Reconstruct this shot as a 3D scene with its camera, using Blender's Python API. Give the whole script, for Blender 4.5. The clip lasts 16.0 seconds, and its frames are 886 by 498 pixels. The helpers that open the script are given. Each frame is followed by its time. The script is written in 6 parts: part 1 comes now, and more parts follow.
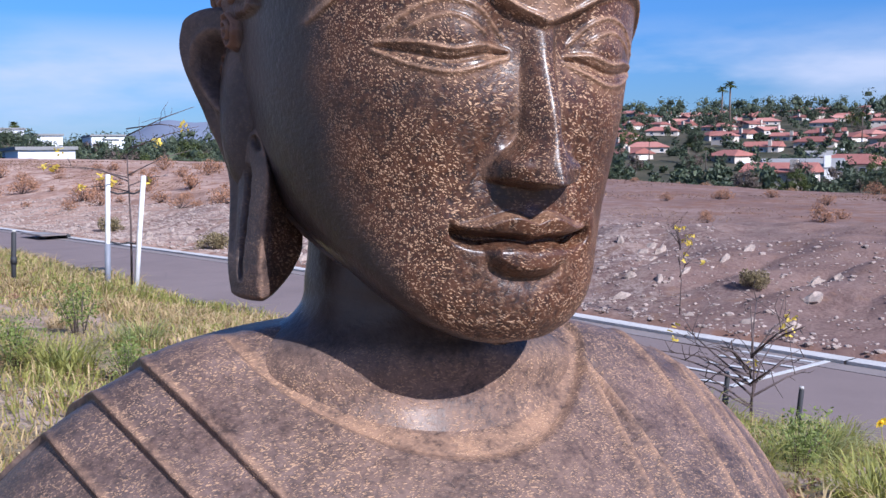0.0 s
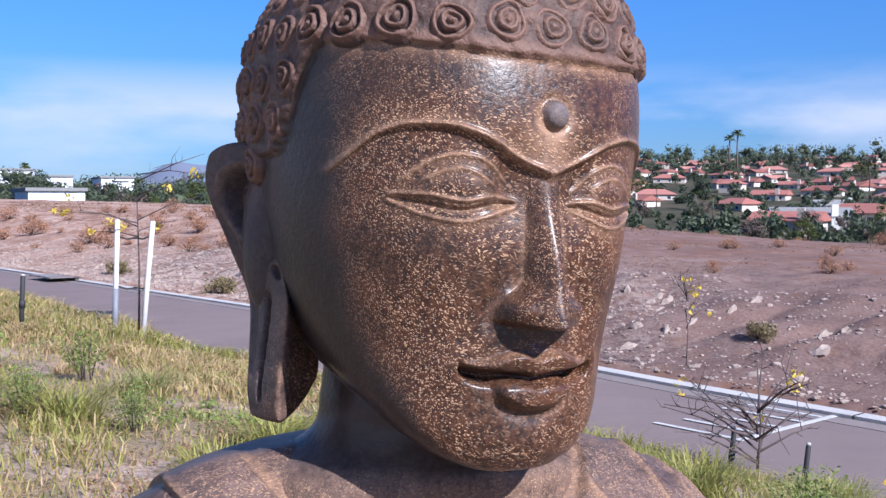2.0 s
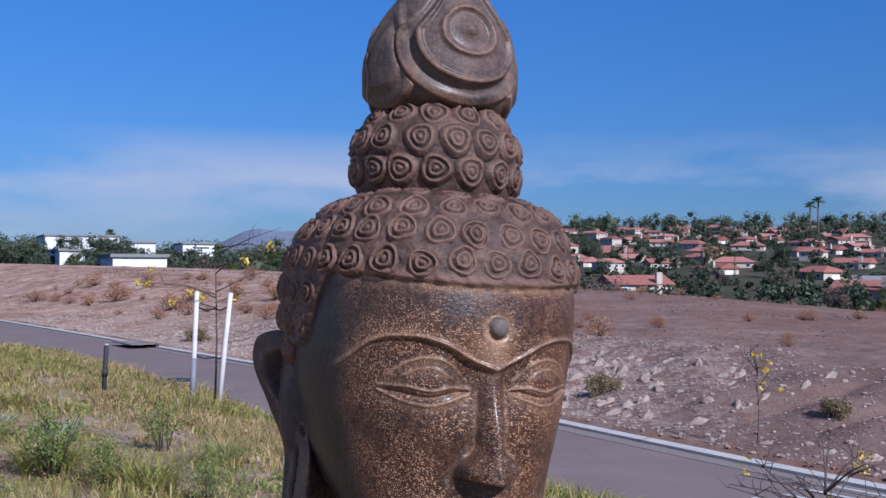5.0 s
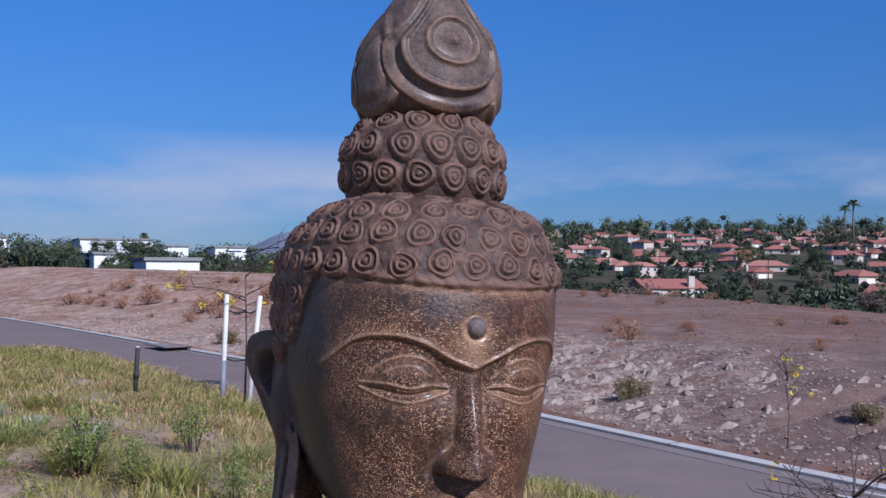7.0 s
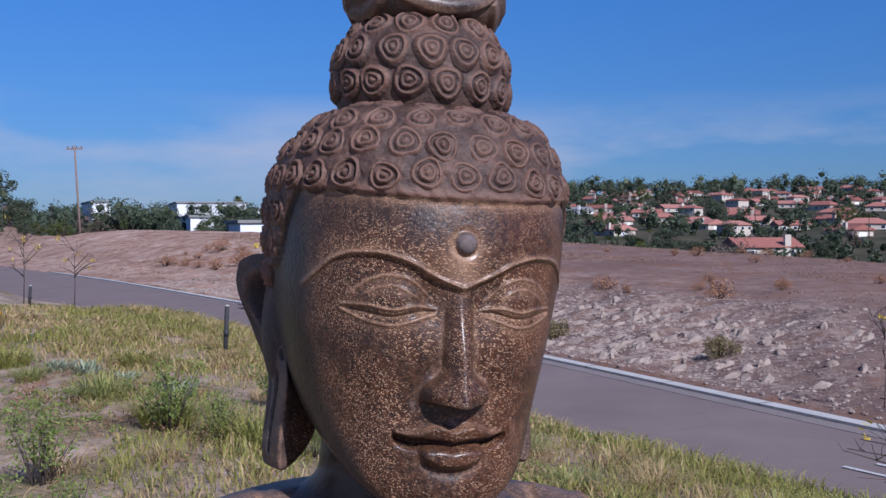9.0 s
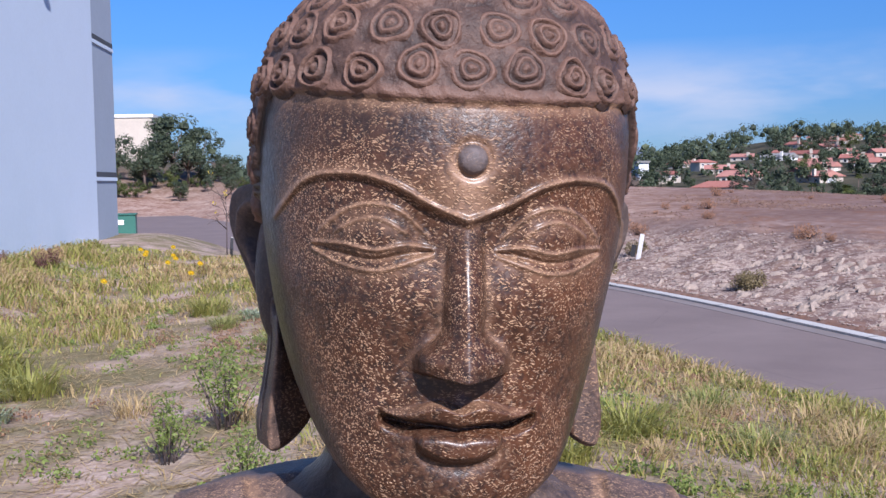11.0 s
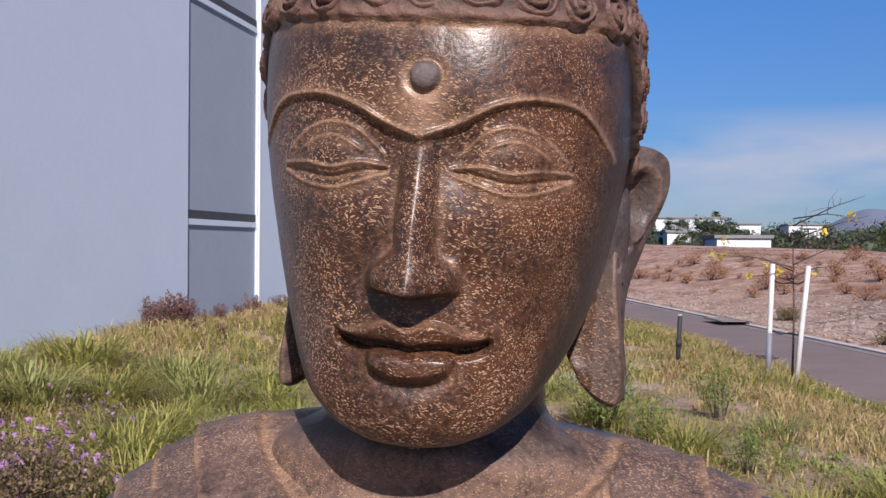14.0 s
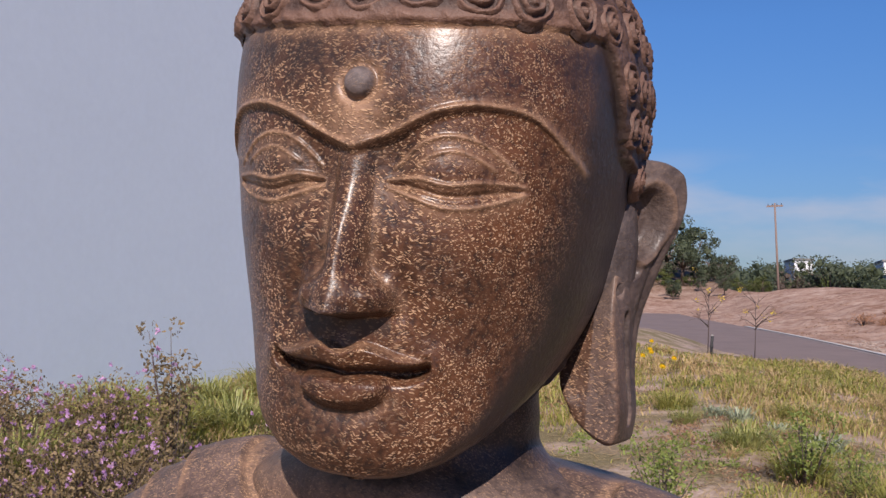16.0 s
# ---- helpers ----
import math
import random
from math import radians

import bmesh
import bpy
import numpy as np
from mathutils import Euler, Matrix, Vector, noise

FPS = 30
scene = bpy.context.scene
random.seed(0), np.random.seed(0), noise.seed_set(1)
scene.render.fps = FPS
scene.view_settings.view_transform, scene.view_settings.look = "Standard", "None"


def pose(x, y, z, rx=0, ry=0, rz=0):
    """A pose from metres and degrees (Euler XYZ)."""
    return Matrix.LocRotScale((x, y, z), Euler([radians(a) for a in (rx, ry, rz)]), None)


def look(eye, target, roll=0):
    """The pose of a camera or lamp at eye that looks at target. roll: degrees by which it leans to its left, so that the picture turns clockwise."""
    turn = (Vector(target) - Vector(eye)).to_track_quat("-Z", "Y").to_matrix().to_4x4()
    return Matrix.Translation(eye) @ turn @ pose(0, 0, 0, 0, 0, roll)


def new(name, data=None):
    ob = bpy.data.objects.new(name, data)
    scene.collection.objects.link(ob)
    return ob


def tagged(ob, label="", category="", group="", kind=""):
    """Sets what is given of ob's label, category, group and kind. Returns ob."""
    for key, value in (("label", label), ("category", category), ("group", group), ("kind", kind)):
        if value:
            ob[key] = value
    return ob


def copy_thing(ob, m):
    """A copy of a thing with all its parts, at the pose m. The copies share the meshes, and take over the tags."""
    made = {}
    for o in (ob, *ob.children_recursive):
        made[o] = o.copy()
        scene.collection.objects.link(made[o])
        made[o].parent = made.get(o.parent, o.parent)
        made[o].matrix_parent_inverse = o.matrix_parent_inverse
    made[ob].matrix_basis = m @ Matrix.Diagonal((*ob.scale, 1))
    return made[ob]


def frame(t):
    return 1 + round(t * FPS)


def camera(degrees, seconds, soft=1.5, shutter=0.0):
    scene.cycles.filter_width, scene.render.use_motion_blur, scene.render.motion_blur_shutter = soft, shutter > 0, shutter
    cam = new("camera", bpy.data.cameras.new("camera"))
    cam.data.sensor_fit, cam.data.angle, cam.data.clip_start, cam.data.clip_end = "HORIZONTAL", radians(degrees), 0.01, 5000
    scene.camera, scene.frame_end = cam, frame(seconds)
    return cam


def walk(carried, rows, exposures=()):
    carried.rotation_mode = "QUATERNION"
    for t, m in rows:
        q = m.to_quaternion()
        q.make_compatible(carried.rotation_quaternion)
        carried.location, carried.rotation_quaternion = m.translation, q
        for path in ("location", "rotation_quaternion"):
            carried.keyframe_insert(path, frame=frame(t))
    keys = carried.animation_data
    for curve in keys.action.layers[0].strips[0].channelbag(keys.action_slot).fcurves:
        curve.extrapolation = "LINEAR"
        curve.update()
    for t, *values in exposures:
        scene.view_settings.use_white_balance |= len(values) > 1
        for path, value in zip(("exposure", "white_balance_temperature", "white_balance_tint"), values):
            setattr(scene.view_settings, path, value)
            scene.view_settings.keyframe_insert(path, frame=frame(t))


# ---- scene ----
cam = camera(45.4, 16.0)
PATH = [
    (0, (0.025, 0.031, 1.576), (-0.063, 2.021, 1.4), -0.5),
    (0.5, (0.03, 0.031, 1.582), (-0.067, 2.022, 1.418), -0.2),
    (1, (0.03, 0.029, 1.589), (-0.071, 2.021, 1.443), -0.3),
    (1.5, (0.027, 0.021, 1.605), (-0.068, 2.014, 1.474), 0.1),
    (2, (0.025, -0.001, 1.63), (-0.076, 1.994, 1.538), 0.1),
    (2.5, (0.028, -0.034, 1.648), (-0.078, 1.963, 1.588), 0.1),
    (3, (0.04, -0.066, 1.66), (-0.079, 1.93, 1.615), 0.0),
    (3.5, (0.06, -0.094, 1.676), (-0.088, 1.9, 1.635), 0.1),
    (4, (0.076, -0.142, 1.695), (-0.104, 1.85, 1.68), 0.3),
    (4.5, (0.095, -0.179, 1.716), (-0.117, 1.81, 1.721), 0.1),
    (5, (0.113, -0.221, 1.724), (-0.129, 1.764, 1.757), 0.3),
    (7.5, (0.194, -0.245, 1.722), (-0.153, 1.724, 1.761), 0.3),
    (8, (0.233, -0.24, 1.712), (-0.193, 1.714, 1.705), -0.1),
    (8.5, (0.225, -0.21, 1.699), (-0.214, 1.741, 1.68), 0.3),
    (9, (0.22, -0.16, 1.687), (-0.246, 1.785, 1.652), -0.1),
    (11.5, (0.289, 0.091, 1.657), (-0.599, 1.878, 1.517), -0.2),
    (12, (0.304, 0.096, 1.643), (-0.642, 1.853, 1.508), 0.7),
    (12.5, (0.328, 0.106, 1.625), (-0.668, 1.838, 1.532), 0.5),
    (13, (0.363, 0.125, 1.616), (-0.719, 1.805, 1.543), 0.6),
    (13.5, (0.395, 0.139, 1.602), (-0.784, 1.754, 1.573), 0.6),
    (14, (0.422, 0.157, 1.587), (-0.834, 1.713, 1.579), 0.4),
    (14.5, (0.461, 0.17, 1.588), (-0.873, 1.66, 1.618), -0.0),
    (15, (0.488, 0.183, 1.576), (-0.908, 1.613, 1.634), 0.2),
    (15.5, (0.48, 0.226, 1.577), (-0.971, 1.603, 1.616), 1.4),
    (16, (0.496, 0.285, 1.577), (-1.041, 1.563, 1.639), 1.2),
]
walk(cam, [(t, look(eye, target, roll)) for t, eye, target, roll in PATH], [(0.0, 0.74, 5560, 17), (1.5, 0.90, 5650, 17), (3.0, 0.64, 5650, 16), (4.0, 0.40, 5550, 16), (5.0, 0.20, 5500, 17), (9.0, 0.10, 5550, 18), (11.5, 0.66, 5850, 18), (12.5, 0.38, 6050, 18), (16.0, 0.28, 6750, 20)])


# ---------------------------------------------------------------- world and sun
SUN_TO = Vector((0.7193 * math.cos(radians(37)), -0.6947 * math.cos(radians(37)), math.sin(radians(37))))
world = bpy.data.worlds.new("sky")
scene.world = world
world.use_nodes = True
wn, wl = world.node_tree.nodes, world.node_tree.links
wn.clear()


def wnode(kind, **values):
    n = wn.new(kind)
    for key, value in values.items():
        n.inputs[key].default_value = value
    return n


sky = wn.new("ShaderNodeTexSky")
sky.sky_type = "NISHITA"
sky.sun_disc = False
sky.sun_elevation = radians(37)
sky.sun_rotation = radians(134.0)
sky.altitude = 100
sky.air_density, sky.dust_density, sky.ozone_density = 1.0, 0.0, 6.0
# thin low cloud over the horizon, all the way round
coord = wn.new("ShaderNodeTexCoord")
sep = wn.new("ShaderNodeSeparateXYZ")
stretch = wn.new("ShaderNodeMapping")
stretch.inputs["Scale"].default_value = (1.3, 1.3, 5.0)
cloud = wnode("ShaderNodeTexNoise", Scale=1.6, Detail=6.0, Roughness=0.55)
ramp = wn.new("ShaderNodeValToRGB")
ramp.color_ramp.elements[0].position, ramp.color_ramp.elements[1].position = 0.44, 0.60
band = wn.new("ShaderNodeValToRGB")
band.color_ramp.elements[0].position, band.color_ramp.elements[1].position = 0.0, 0.128
band.color_ramp.elements[0].color = (0.40, 0.40, 0.40, 1)
band.color_ramp.elements[1].color = (0.0, 0.0, 0.0, 1)
e = band.color_ramp.elements.new(0.080)
e.color = (0.85, 0.85, 0.85, 1)
both = wn.new("ShaderNodeMath")
both.operation = "MULTIPLY"
mix = wn.new("ShaderNodeMix")
mix.data_type = "RGBA"
mix.inputs["B"].default_value = (7.0, 7.4, 8.4, 1)
back = wnode("ShaderNodeBackground", Strength=0.061)
out = wn.new("ShaderNodeOutputWorld")
wl.new(coord.outputs["Generated"], stretch.inputs["Vector"])
wl.new(stretch.outputs["Vector"], cloud.inputs["Vector"])
wl.new(coord.outputs["Generated"], sep.inputs["Vector"])
wl.new(cloud.outputs["Fac"], ramp.inputs["Fac"])
wl.new(sep.outputs["Z"], band.inputs["Fac"])
wl.new(ramp.outputs["Color"], both.inputs[0])
wl.new(band.outputs["Color"], both.inputs[1])
wl.new(both.outputs["Value"], mix.inputs["Factor"])
tint = wn.new("ShaderNodeMix")
tint.data_type, tint.blend_type = "RGBA", "MULTIPLY"
tint.inputs["Factor"].default_value = 1.0
haze = wn.new("ShaderNodeValToRGB")
haze.color_ramp.elements[0].position, haze.color_ramp.elements[1].position = 0.0, 0.24
haze.color_ramp.elements[0].color = (0.47, 0.59, 0.80, 1)
haze.color_ramp.elements[1].color = (0.60, 1.00, 1.36, 1)
e = haze.color_ramp.elements.new(0.10)
e.color = (0.55, 0.78, 1.04, 1)
wl.new(sep.outputs["Z"], haze.inputs["Fac"])
wl.new(haze.outputs["Color"], tint.inputs["B"])
wl.new(sky.outputs["Color"], tint.inputs["A"])
wl.new(tint.outputs["Result"], mix.inputs["A"])
wl.new(mix.outputs["Result"], back.inputs["Color"])
wl.new(back.outputs["Background"], out.inputs["Surface"])

sun = new("sun", bpy.data.lights.new("sun", "SUN"))
sun.data.energy, sun.data.angle, sun.data.color = 5.0, radians(0.53), (1.0, 0.95, 0.87)
sun.matrix_world = look(SUN_TO * 50, (0, 0, 0))


# ---------------------------------------------------------------- materials
class Mat:
    """A small builder of node materials."""

    def __init__(self, name, rough=0.8, metal=0.0, spec=0.5):
        self.m = bpy.data.materials.new(name)
        self.m.use_nodes = True
        self.n, self.l = self.m.node_tree.nodes, self.m.node_tree.links
        self.b = self.n["Principled BSDF"]
        self.b.inputs["Roughness"].default_value = rough
        self.b.inputs["Metallic"].default_value = metal
        self.b.inputs["Specular IOR Level"].default_value = spec
        self.at = self.n.new("ShaderNodeTexCoord")

    def noise(self, scale, detail=4.0, rough=0.6, squeeze=None, coords="Object", turn=None):
        t = self.n.new("ShaderNodeTexNoise")
        t.inputs["Scale"].default_value, t.inputs["Detail"].default_value, t.inputs["Roughness"].default_value = scale, detail, rough
        self._place(t, squeeze, coords, turn)
        return t.outputs["Fac"]

    def voronoi(self, scale, squeeze=None, feature="F1", coords="Object", out="Distance", turn=None):
        t = self.n.new("ShaderNodeTexVoronoi")
        t.feature = feature
        t.inputs["Scale"].default_value = scale
        self._place(t, squeeze, coords, turn)
        return t.outputs[out]

    def _place(self, t, squeeze, coords, turn=None):
        src = self.at.outputs[coords]
        if turn:
            wob = self.n.new("ShaderNodeTexNoise")
            wob.inputs["Scale"].default_value = 70.0
            self.l.new(src, wob.inputs["Vector"])
            add = self.n.new("ShaderNodeMix")
            add.data_type, add.blend_type = "RGBA", "LINEAR_LIGHT"
            add.inputs["Factor"].default_value = 0.0035
            self.l.new(src, add.inputs["A"])
            self.l.new(wob.outputs["Color"], add.inputs["B"])
            src = add.outputs["Result"]
        for key, value in (("Rotation", [radians(a) for a in turn] if turn else None), ("Scale", squeeze)):
            if value:
                m = self.n.new("ShaderNodeMapping")
                m.inputs[key].default_value = value
                self.l.new(src, m.inputs["Vector"])
                src = m.outputs["Vector"]
        self.l.new(src, t.inputs["Vector"])

    def ramp(self, fac, stops):
        r = self.n.new("ShaderNodeValToRGB")
        els = r.color_ramp.elements
        while len(els) < len(stops):
            els.new(0.5)
        for el, (pos, col) in zip(els, stops):
            el.position = pos
            el.color = (col, col, col, 1) if isinstance(col, (int, float)) else (*col, 1)
        self.l.new(fac, r.inputs["Fac"])
        return r.outputs["Color"]

    def mix(self, fac, a, b, kind="MIX"):
        x = self.n.new("ShaderNodeMix")
        x.data_type, x.blend_type = "RGBA", kind
        for key, v in (("Factor", fac), ("A", a), ("B", b)):
            if isinstance(v, (int, float)):
                x.inputs[key].default_value = v if key == "Factor" else (v, v, v, 1)
            elif isinstance(v, tuple):
                x.inputs[key].default_value = (*v, 1)
            else:
                self.l.new(v, x.inputs[key])
        return x.outputs["Result"]

    def math(self, op, a, b=0.0, clamp=False):
        x = self.n.new("ShaderNodeMath")
        x.operation, x.use_clamp = op, clamp
        for i, v in enumerate((a, b)):
            if isinstance(v, (int, float)):
                x.inputs[i].default_value = v
            else:
                self.l.new(v, x.inputs[i])
        return x.outputs["Value"]

    def attr(self, name):
        a = self.n.new("ShaderNodeAttribute")
        a.attribute_name = name
        return a.outputs["Fac"]

    def rand(self):
        return self.n.new("ShaderNodeObjectInfo").outputs["Random"]

    def island(self):
        return self.n.new("ShaderNodeNewGeometry").outputs["Random Per Island"]

    def color(self, c):
        if isinstance(c, tuple):
            self.b.inputs["Base Color"].default_value = (*c, 1)
        else:
            self.l.new(c, self.b.inputs["Base Color"])
        return self

    def rough(self, r):
        self.l.new(r, self.b.inputs["Roughness"])
        return self

    def bump(self, height, strength=0.4, distance=0.01):
        x = self.n.new("ShaderNodeBump")
        x.inputs["Strength"].default_value, x.inputs["Distance"].default_value = strength, distance
        self.l.new(height, x.inputs["Height"])
        self.l.new(x.outputs["Normal"], self.b.inputs["Normal"])
        return self


def plain(name, col, rough=0.8, var=0.25, scale=8.0, metal=0.0, bump=0.0):
    """A painted or natural surface with mottling at two scales."""
    m = Mat(name, rough, metal)
    n = m.mix(0.5, m.noise(scale), m.noise(scale * 9, 2.0))
    lo, hi = tuple(c * (1 - var) for c in col), tuple(min(1, c * (1 + var)) for c in col)
    m.color(m.ramp(n, [(0.3, lo), (0.7, hi)]))
    if bump:
        m.bump(n, bump, 0.01)
    return m.m


def stone_material():
    m = Mat("basalt_polished", 0.4, spec=0.20)
    m.b.inputs["Coat Roughness"].default_value = 0.28
    big = m.noise(9.0, 5.0, 0.6)
    mid = m.noise(34.0, 4.0, 0.65)
    fine = m.noise(240.0, 3.0, 0.6)
    blotch = m.mix(0.45, big, mid)
    brown = m.ramp(blotch, [(0.36, (0.017, 0.010, 0.008)), (0.5, (0.042, 0.016, 0.0085)), (0.64, (0.098, 0.035, 0.014))])
    brown = m.mix(m.ramp(fine, [(0.38, 0.0), (0.70, 0.55)]), brown, (0.125, 0.055, 0.029))
    brown = m.mix(m.ramp(fine, [(0.30, 0.7), (0.48, 0.0)]), brown, (0.022, 0.014, 0.012))
    # plainer polished sides, taken darker still to deepen the shaded cheek
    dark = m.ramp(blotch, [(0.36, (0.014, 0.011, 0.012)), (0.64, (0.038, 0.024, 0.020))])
    body = m.mix(m.ramp(m.math("ADD", m.attr("fleck_and_shade"), m.math("MULTIPLY", m.math("SUBTRACT", blotch, 0.5), 1.4)), [(0.15, 0.0), (0.85, 1.0)]), dark, brown)
    grey = m.ramp(m.mix(0.5, mid, fine), [(0.34, (0.070, 0.055, 0.054)), (0.66, (0.192, 0.158, 0.154))])
    body = m.mix(m.math("MULTIPLY", m.attr("dull_and_sheen"), m.ramp(blotch, [(0.35, 0.55), (0.6, 1.0)])), body, grey)
    dust_and_light = m.attr("dust_and_light")
    dusty = m.math("MULTIPLY", dust_and_light, m.ramp(m.mix(0.4, mid, fine), [(0.36, 0.12), (0.60, 1.0)]), True)
    body = m.mix(dusty, body, (0.29, 0.170, 0.105))
    # short pale chisel flecks, at three slants
    marks = None
    for turn, sc in (((0, 58, 0), 860.0), ((0, -62, 0), 940.0), ((0, 88, 0), 820.0)):
        cell = m.voronoi(sc, (1.0, 1.0, 0.30), turn=turn)
        pick = m.voronoi(sc, (1.0, 1.0, 0.30), out="Color", turn=turn)
        spot = m.math("MULTIPLY", m.math("SUBTRACT", m.math("MULTIPLY", pick, 0.56), cell), 5.0, True)
        spot = m.math("MULTIPLY", spot, m.math("MULTIPLY", m.math("SUBTRACT", pick, 0.24), 2.8, True))
        marks = spot if marks is None else m.math("MAXIMUM", marks, spot)
    patchy = m.ramp(m.mix(0.5, mid, m.noise(17.0, 3.0)), [(0.40, 0.18), (0.54, 1.0)])
    where = m.math("MULTIPLY", m.math("MULTIPLY", marks, m.attr("fleck_and_shade")), patchy, True)
    m.color(m.mix(m.math("MULTIPLY", where, 0.9), body, (0.46, 0.285, 0.170)))
    m.rough(m.math("ADD", m.ramp(m.mix(0.5, mid, m.math("ADD", fine, dusty)), [(0.28, 0.26), (0.72, 0.54)]), m.math("MULTIPLY", m.attr("dull_and_sheen"), 0.22)))
    m.l.new(m.math("SUBTRACT", 0.34, m.math("MULTIPLY", m.attr("dull_and_sheen"), 0.52), True), m.b.inputs["Coat Weight"])
    m.bump(m.mix(0.4, fine, m.math("ADD", m.math("MULTIPLY", where, 1.2), m.math("MULTIPLY", mid, 0.45))), 0.60, 0.0024)
    film = m.n.new("ShaderNodeBump")
    film.inputs["Strength"].default_value, film.inputs["Distance"].default_value = 0.22, 0.0016
    m.l.new(m.mix(0.5, fine, mid), film.inputs["Height"])
    m.l.new(film.outputs["Normal"], m.b.inputs["Coat Normal"])
    return m.m


def hair_material():
    m = Mat("basalt_rough", 0.62, spec=0.35)
    n = m.noise(38.0, 5.0)
    fine = m.noise(260.0, 3.0)
    c = m.ramp(m.mix(0.4, n, fine), [(0.34, (0.040, 0.024, 0.021)), (0.5, (0.082, 0.046, 0.036)), (0.64, (0.135, 0.076, 0.055))])
    c = m.mix(m.math("MULTIPLY", m.attr("dust_and_light"), 0.75, True), c, (0.205, 0.112, 0.078))
    # curl grooves, rims and gaps darkened: crevice shade put into the colour
    c = m.mix(m.ramp(m.math("ADD", m.attr("dust_and_light"), m.math("MULTIPLY", m.math("SUBTRACT", n, 0.5), 0.5)), [(0.12, 0.72), (0.36, 0.0)]), c, (0.026, 0.016, 0.014))
    m.color(m.mix(m.ramp(fine, [(0.62, 0.0), (0.72, 0.5)]), c, (0.20, 0.125, 0.09)))
    m.bump(m.mix(0.5, n, fine), 0.75, 0.004)
    return m.m


def ground_material():
    """One earth for the whole sheet: turf soil, pale eroded bank, brown field, far scrub."""
    m = Mat("ground", 0.95, spec=0.15)
    fine, mid, big = m.noise(22.0, 5.0), m.noise(2.2, 6.0), m.noise(0.22, 5.0)
    soil = m.ramp(m.mix(0.5, fine, mid), [(0.3, (0.20, 0.135, 0.105)), (0.5, (0.35, 0.258, 0.210)), (0.68, (0.54, 0.430, 0.372))])
    moss = m.ramp(fine, [(0.3, (0.095, 0.080, 0.038)), (0.7, (0.200, 0.170, 0.085))])
    turf = m.mix(m.ramp(m.noise(0.9, 5.0), [(0.42, 0.0), (0.58, 0.9)]), soil, moss)
    field = m.ramp(m.mix(0.45, mid, big), [(0.34, (0.120, 0.068, 0.056)), (0.5, (0.190, 0.120, 0.099)), (0.64, (0.27, 0.188, 0.160))])
    dry = m.ramp(m.mix(0.5, mid, m.noise(0.5, 6.0, 0.65)), [(0.36, (0.22, 0.118, 0.080)), (0.5, (0.36, 0.235, 0.178)), (0.64, (0.50, 0.380, 0.308))])
    field = m.mix(m.attr("tan"), field, dry)
    rusty = m.ramp(m.mix(0.5, m.noise(0.42, 5.0, 0.65), m.noise(2.6, 4.0)), [(0.50, 0.0), (0.58, 0.75)])
    field = m.mix(rusty, field, (0.19, 0.095, 0.060))
    streak = m.noise(1.5, 7.0, 0.7, (0.4, 1.2, 0.4), turn=(0, 0, -43.6))
    flake = m.mix(0.5, m.noise(2.6, 4.0, 0.6), m.noise(8.0, 4.0, 0.65))
    rock = m.ramp(m.mix(0.5, streak, fine), [(0.40, (0.090, 0.056, 0.050)), (0.58, (0.190, 0.125, 0.108))])
    chip = m.ramp(m.mix(0.6, m.noise(11.0, 3.0, 0.6), m.noise(30.0, 2.0)), [(0.40, (0.22, 0.160, 0.135)), (0.58, (0.52, 0.43, 0.365))])
    rock = m.mix(m.math("MULTIPLY", m.ramp(flake, [(0.46, 0.0), (0.53, 1.0)]), m.math("ADD", m.math("MULTIPLY", m.attr("pale"), 0.85), 0.03, True)), rock, chip)
    rock = m.mix(m.ramp(m.mix(0.5, m.noise(1.1, 4.0), m.noise(4.5, 3.0)), [(0.55, 0.0), (0.62, 0.7)]), rock, (0.17, 0.10, 0.068))
    far = m.ramp(m.noise(0.05, 6.0), [(0.35, (0.034, 0.037, 0.022)), (0.65, (0.095, 0.080, 0.052))])
    # far hills: bluish distance haze put into their base colour
    hazy_hill = m.ramp(m.noise(0.006, 5.0), [(0.35, (0.15, 0.175, 0.235)), (0.65, (0.19, 0.21, 0.265))])
    c = m.mix(m.attr("turf"), field, turf)
    c = m.mix(m.attr("rock"), c, rock)
    c = m.mix(m.attr("far"), c, far)
    m.color(m.mix(m.attr("hazy_hill"), c, hazy_hill))
    m.bump(m.mix(0.5, fine, mid), 0.6, 0.05)
    return m.m


def asphalt_material():
    m = Mat("asphalt", 0.9, spec=0.3)
    fine, mid = m.noise(160.0, 3.0), m.noise(0.8, 5.0)
    c = m.ramp(m.mix(0.5, fine, mid), [(0.3, (0.142, 0.108, 0.102)), (0.7, (0.222, 0.172, 0.160))])
    crack = m.voronoi(0.45, feature="DISTANCE_TO_EDGE")
    m.color(m.mix(m.ramp(crack, [(0.0, 0.4), (0.0022, 0.0)]), c, (0.05, 0.045, 0.045)))
    m.bump(fine, 0.4, 0.004)
    return m.m


def leaf_material(name, lo, hi, rough=0.6, trans=0.25):
    m = Mat(name, rough, spec=0.3)
    m.color(m.ramp(m.island(), [(0.0, lo), (1.0, hi)]))
    tr = m.n.new("ShaderNodeBsdfTranslucent")
    tr.inputs["Color"].default_value = (*[c * 1.3 for c in hi], 1)
    ms = m.n.new("ShaderNodeMixShader")
    ms.inputs["Fac"].default_value = trans
    m.l.new(m.b.outputs["BSDF"], ms.inputs[1])
    m.l.new(tr.outputs["BSDF"], ms.inputs[2])
    m.l.new(ms.outputs["Shader"], m.n["Material Output"].inputs["Surface"])
    return m.m


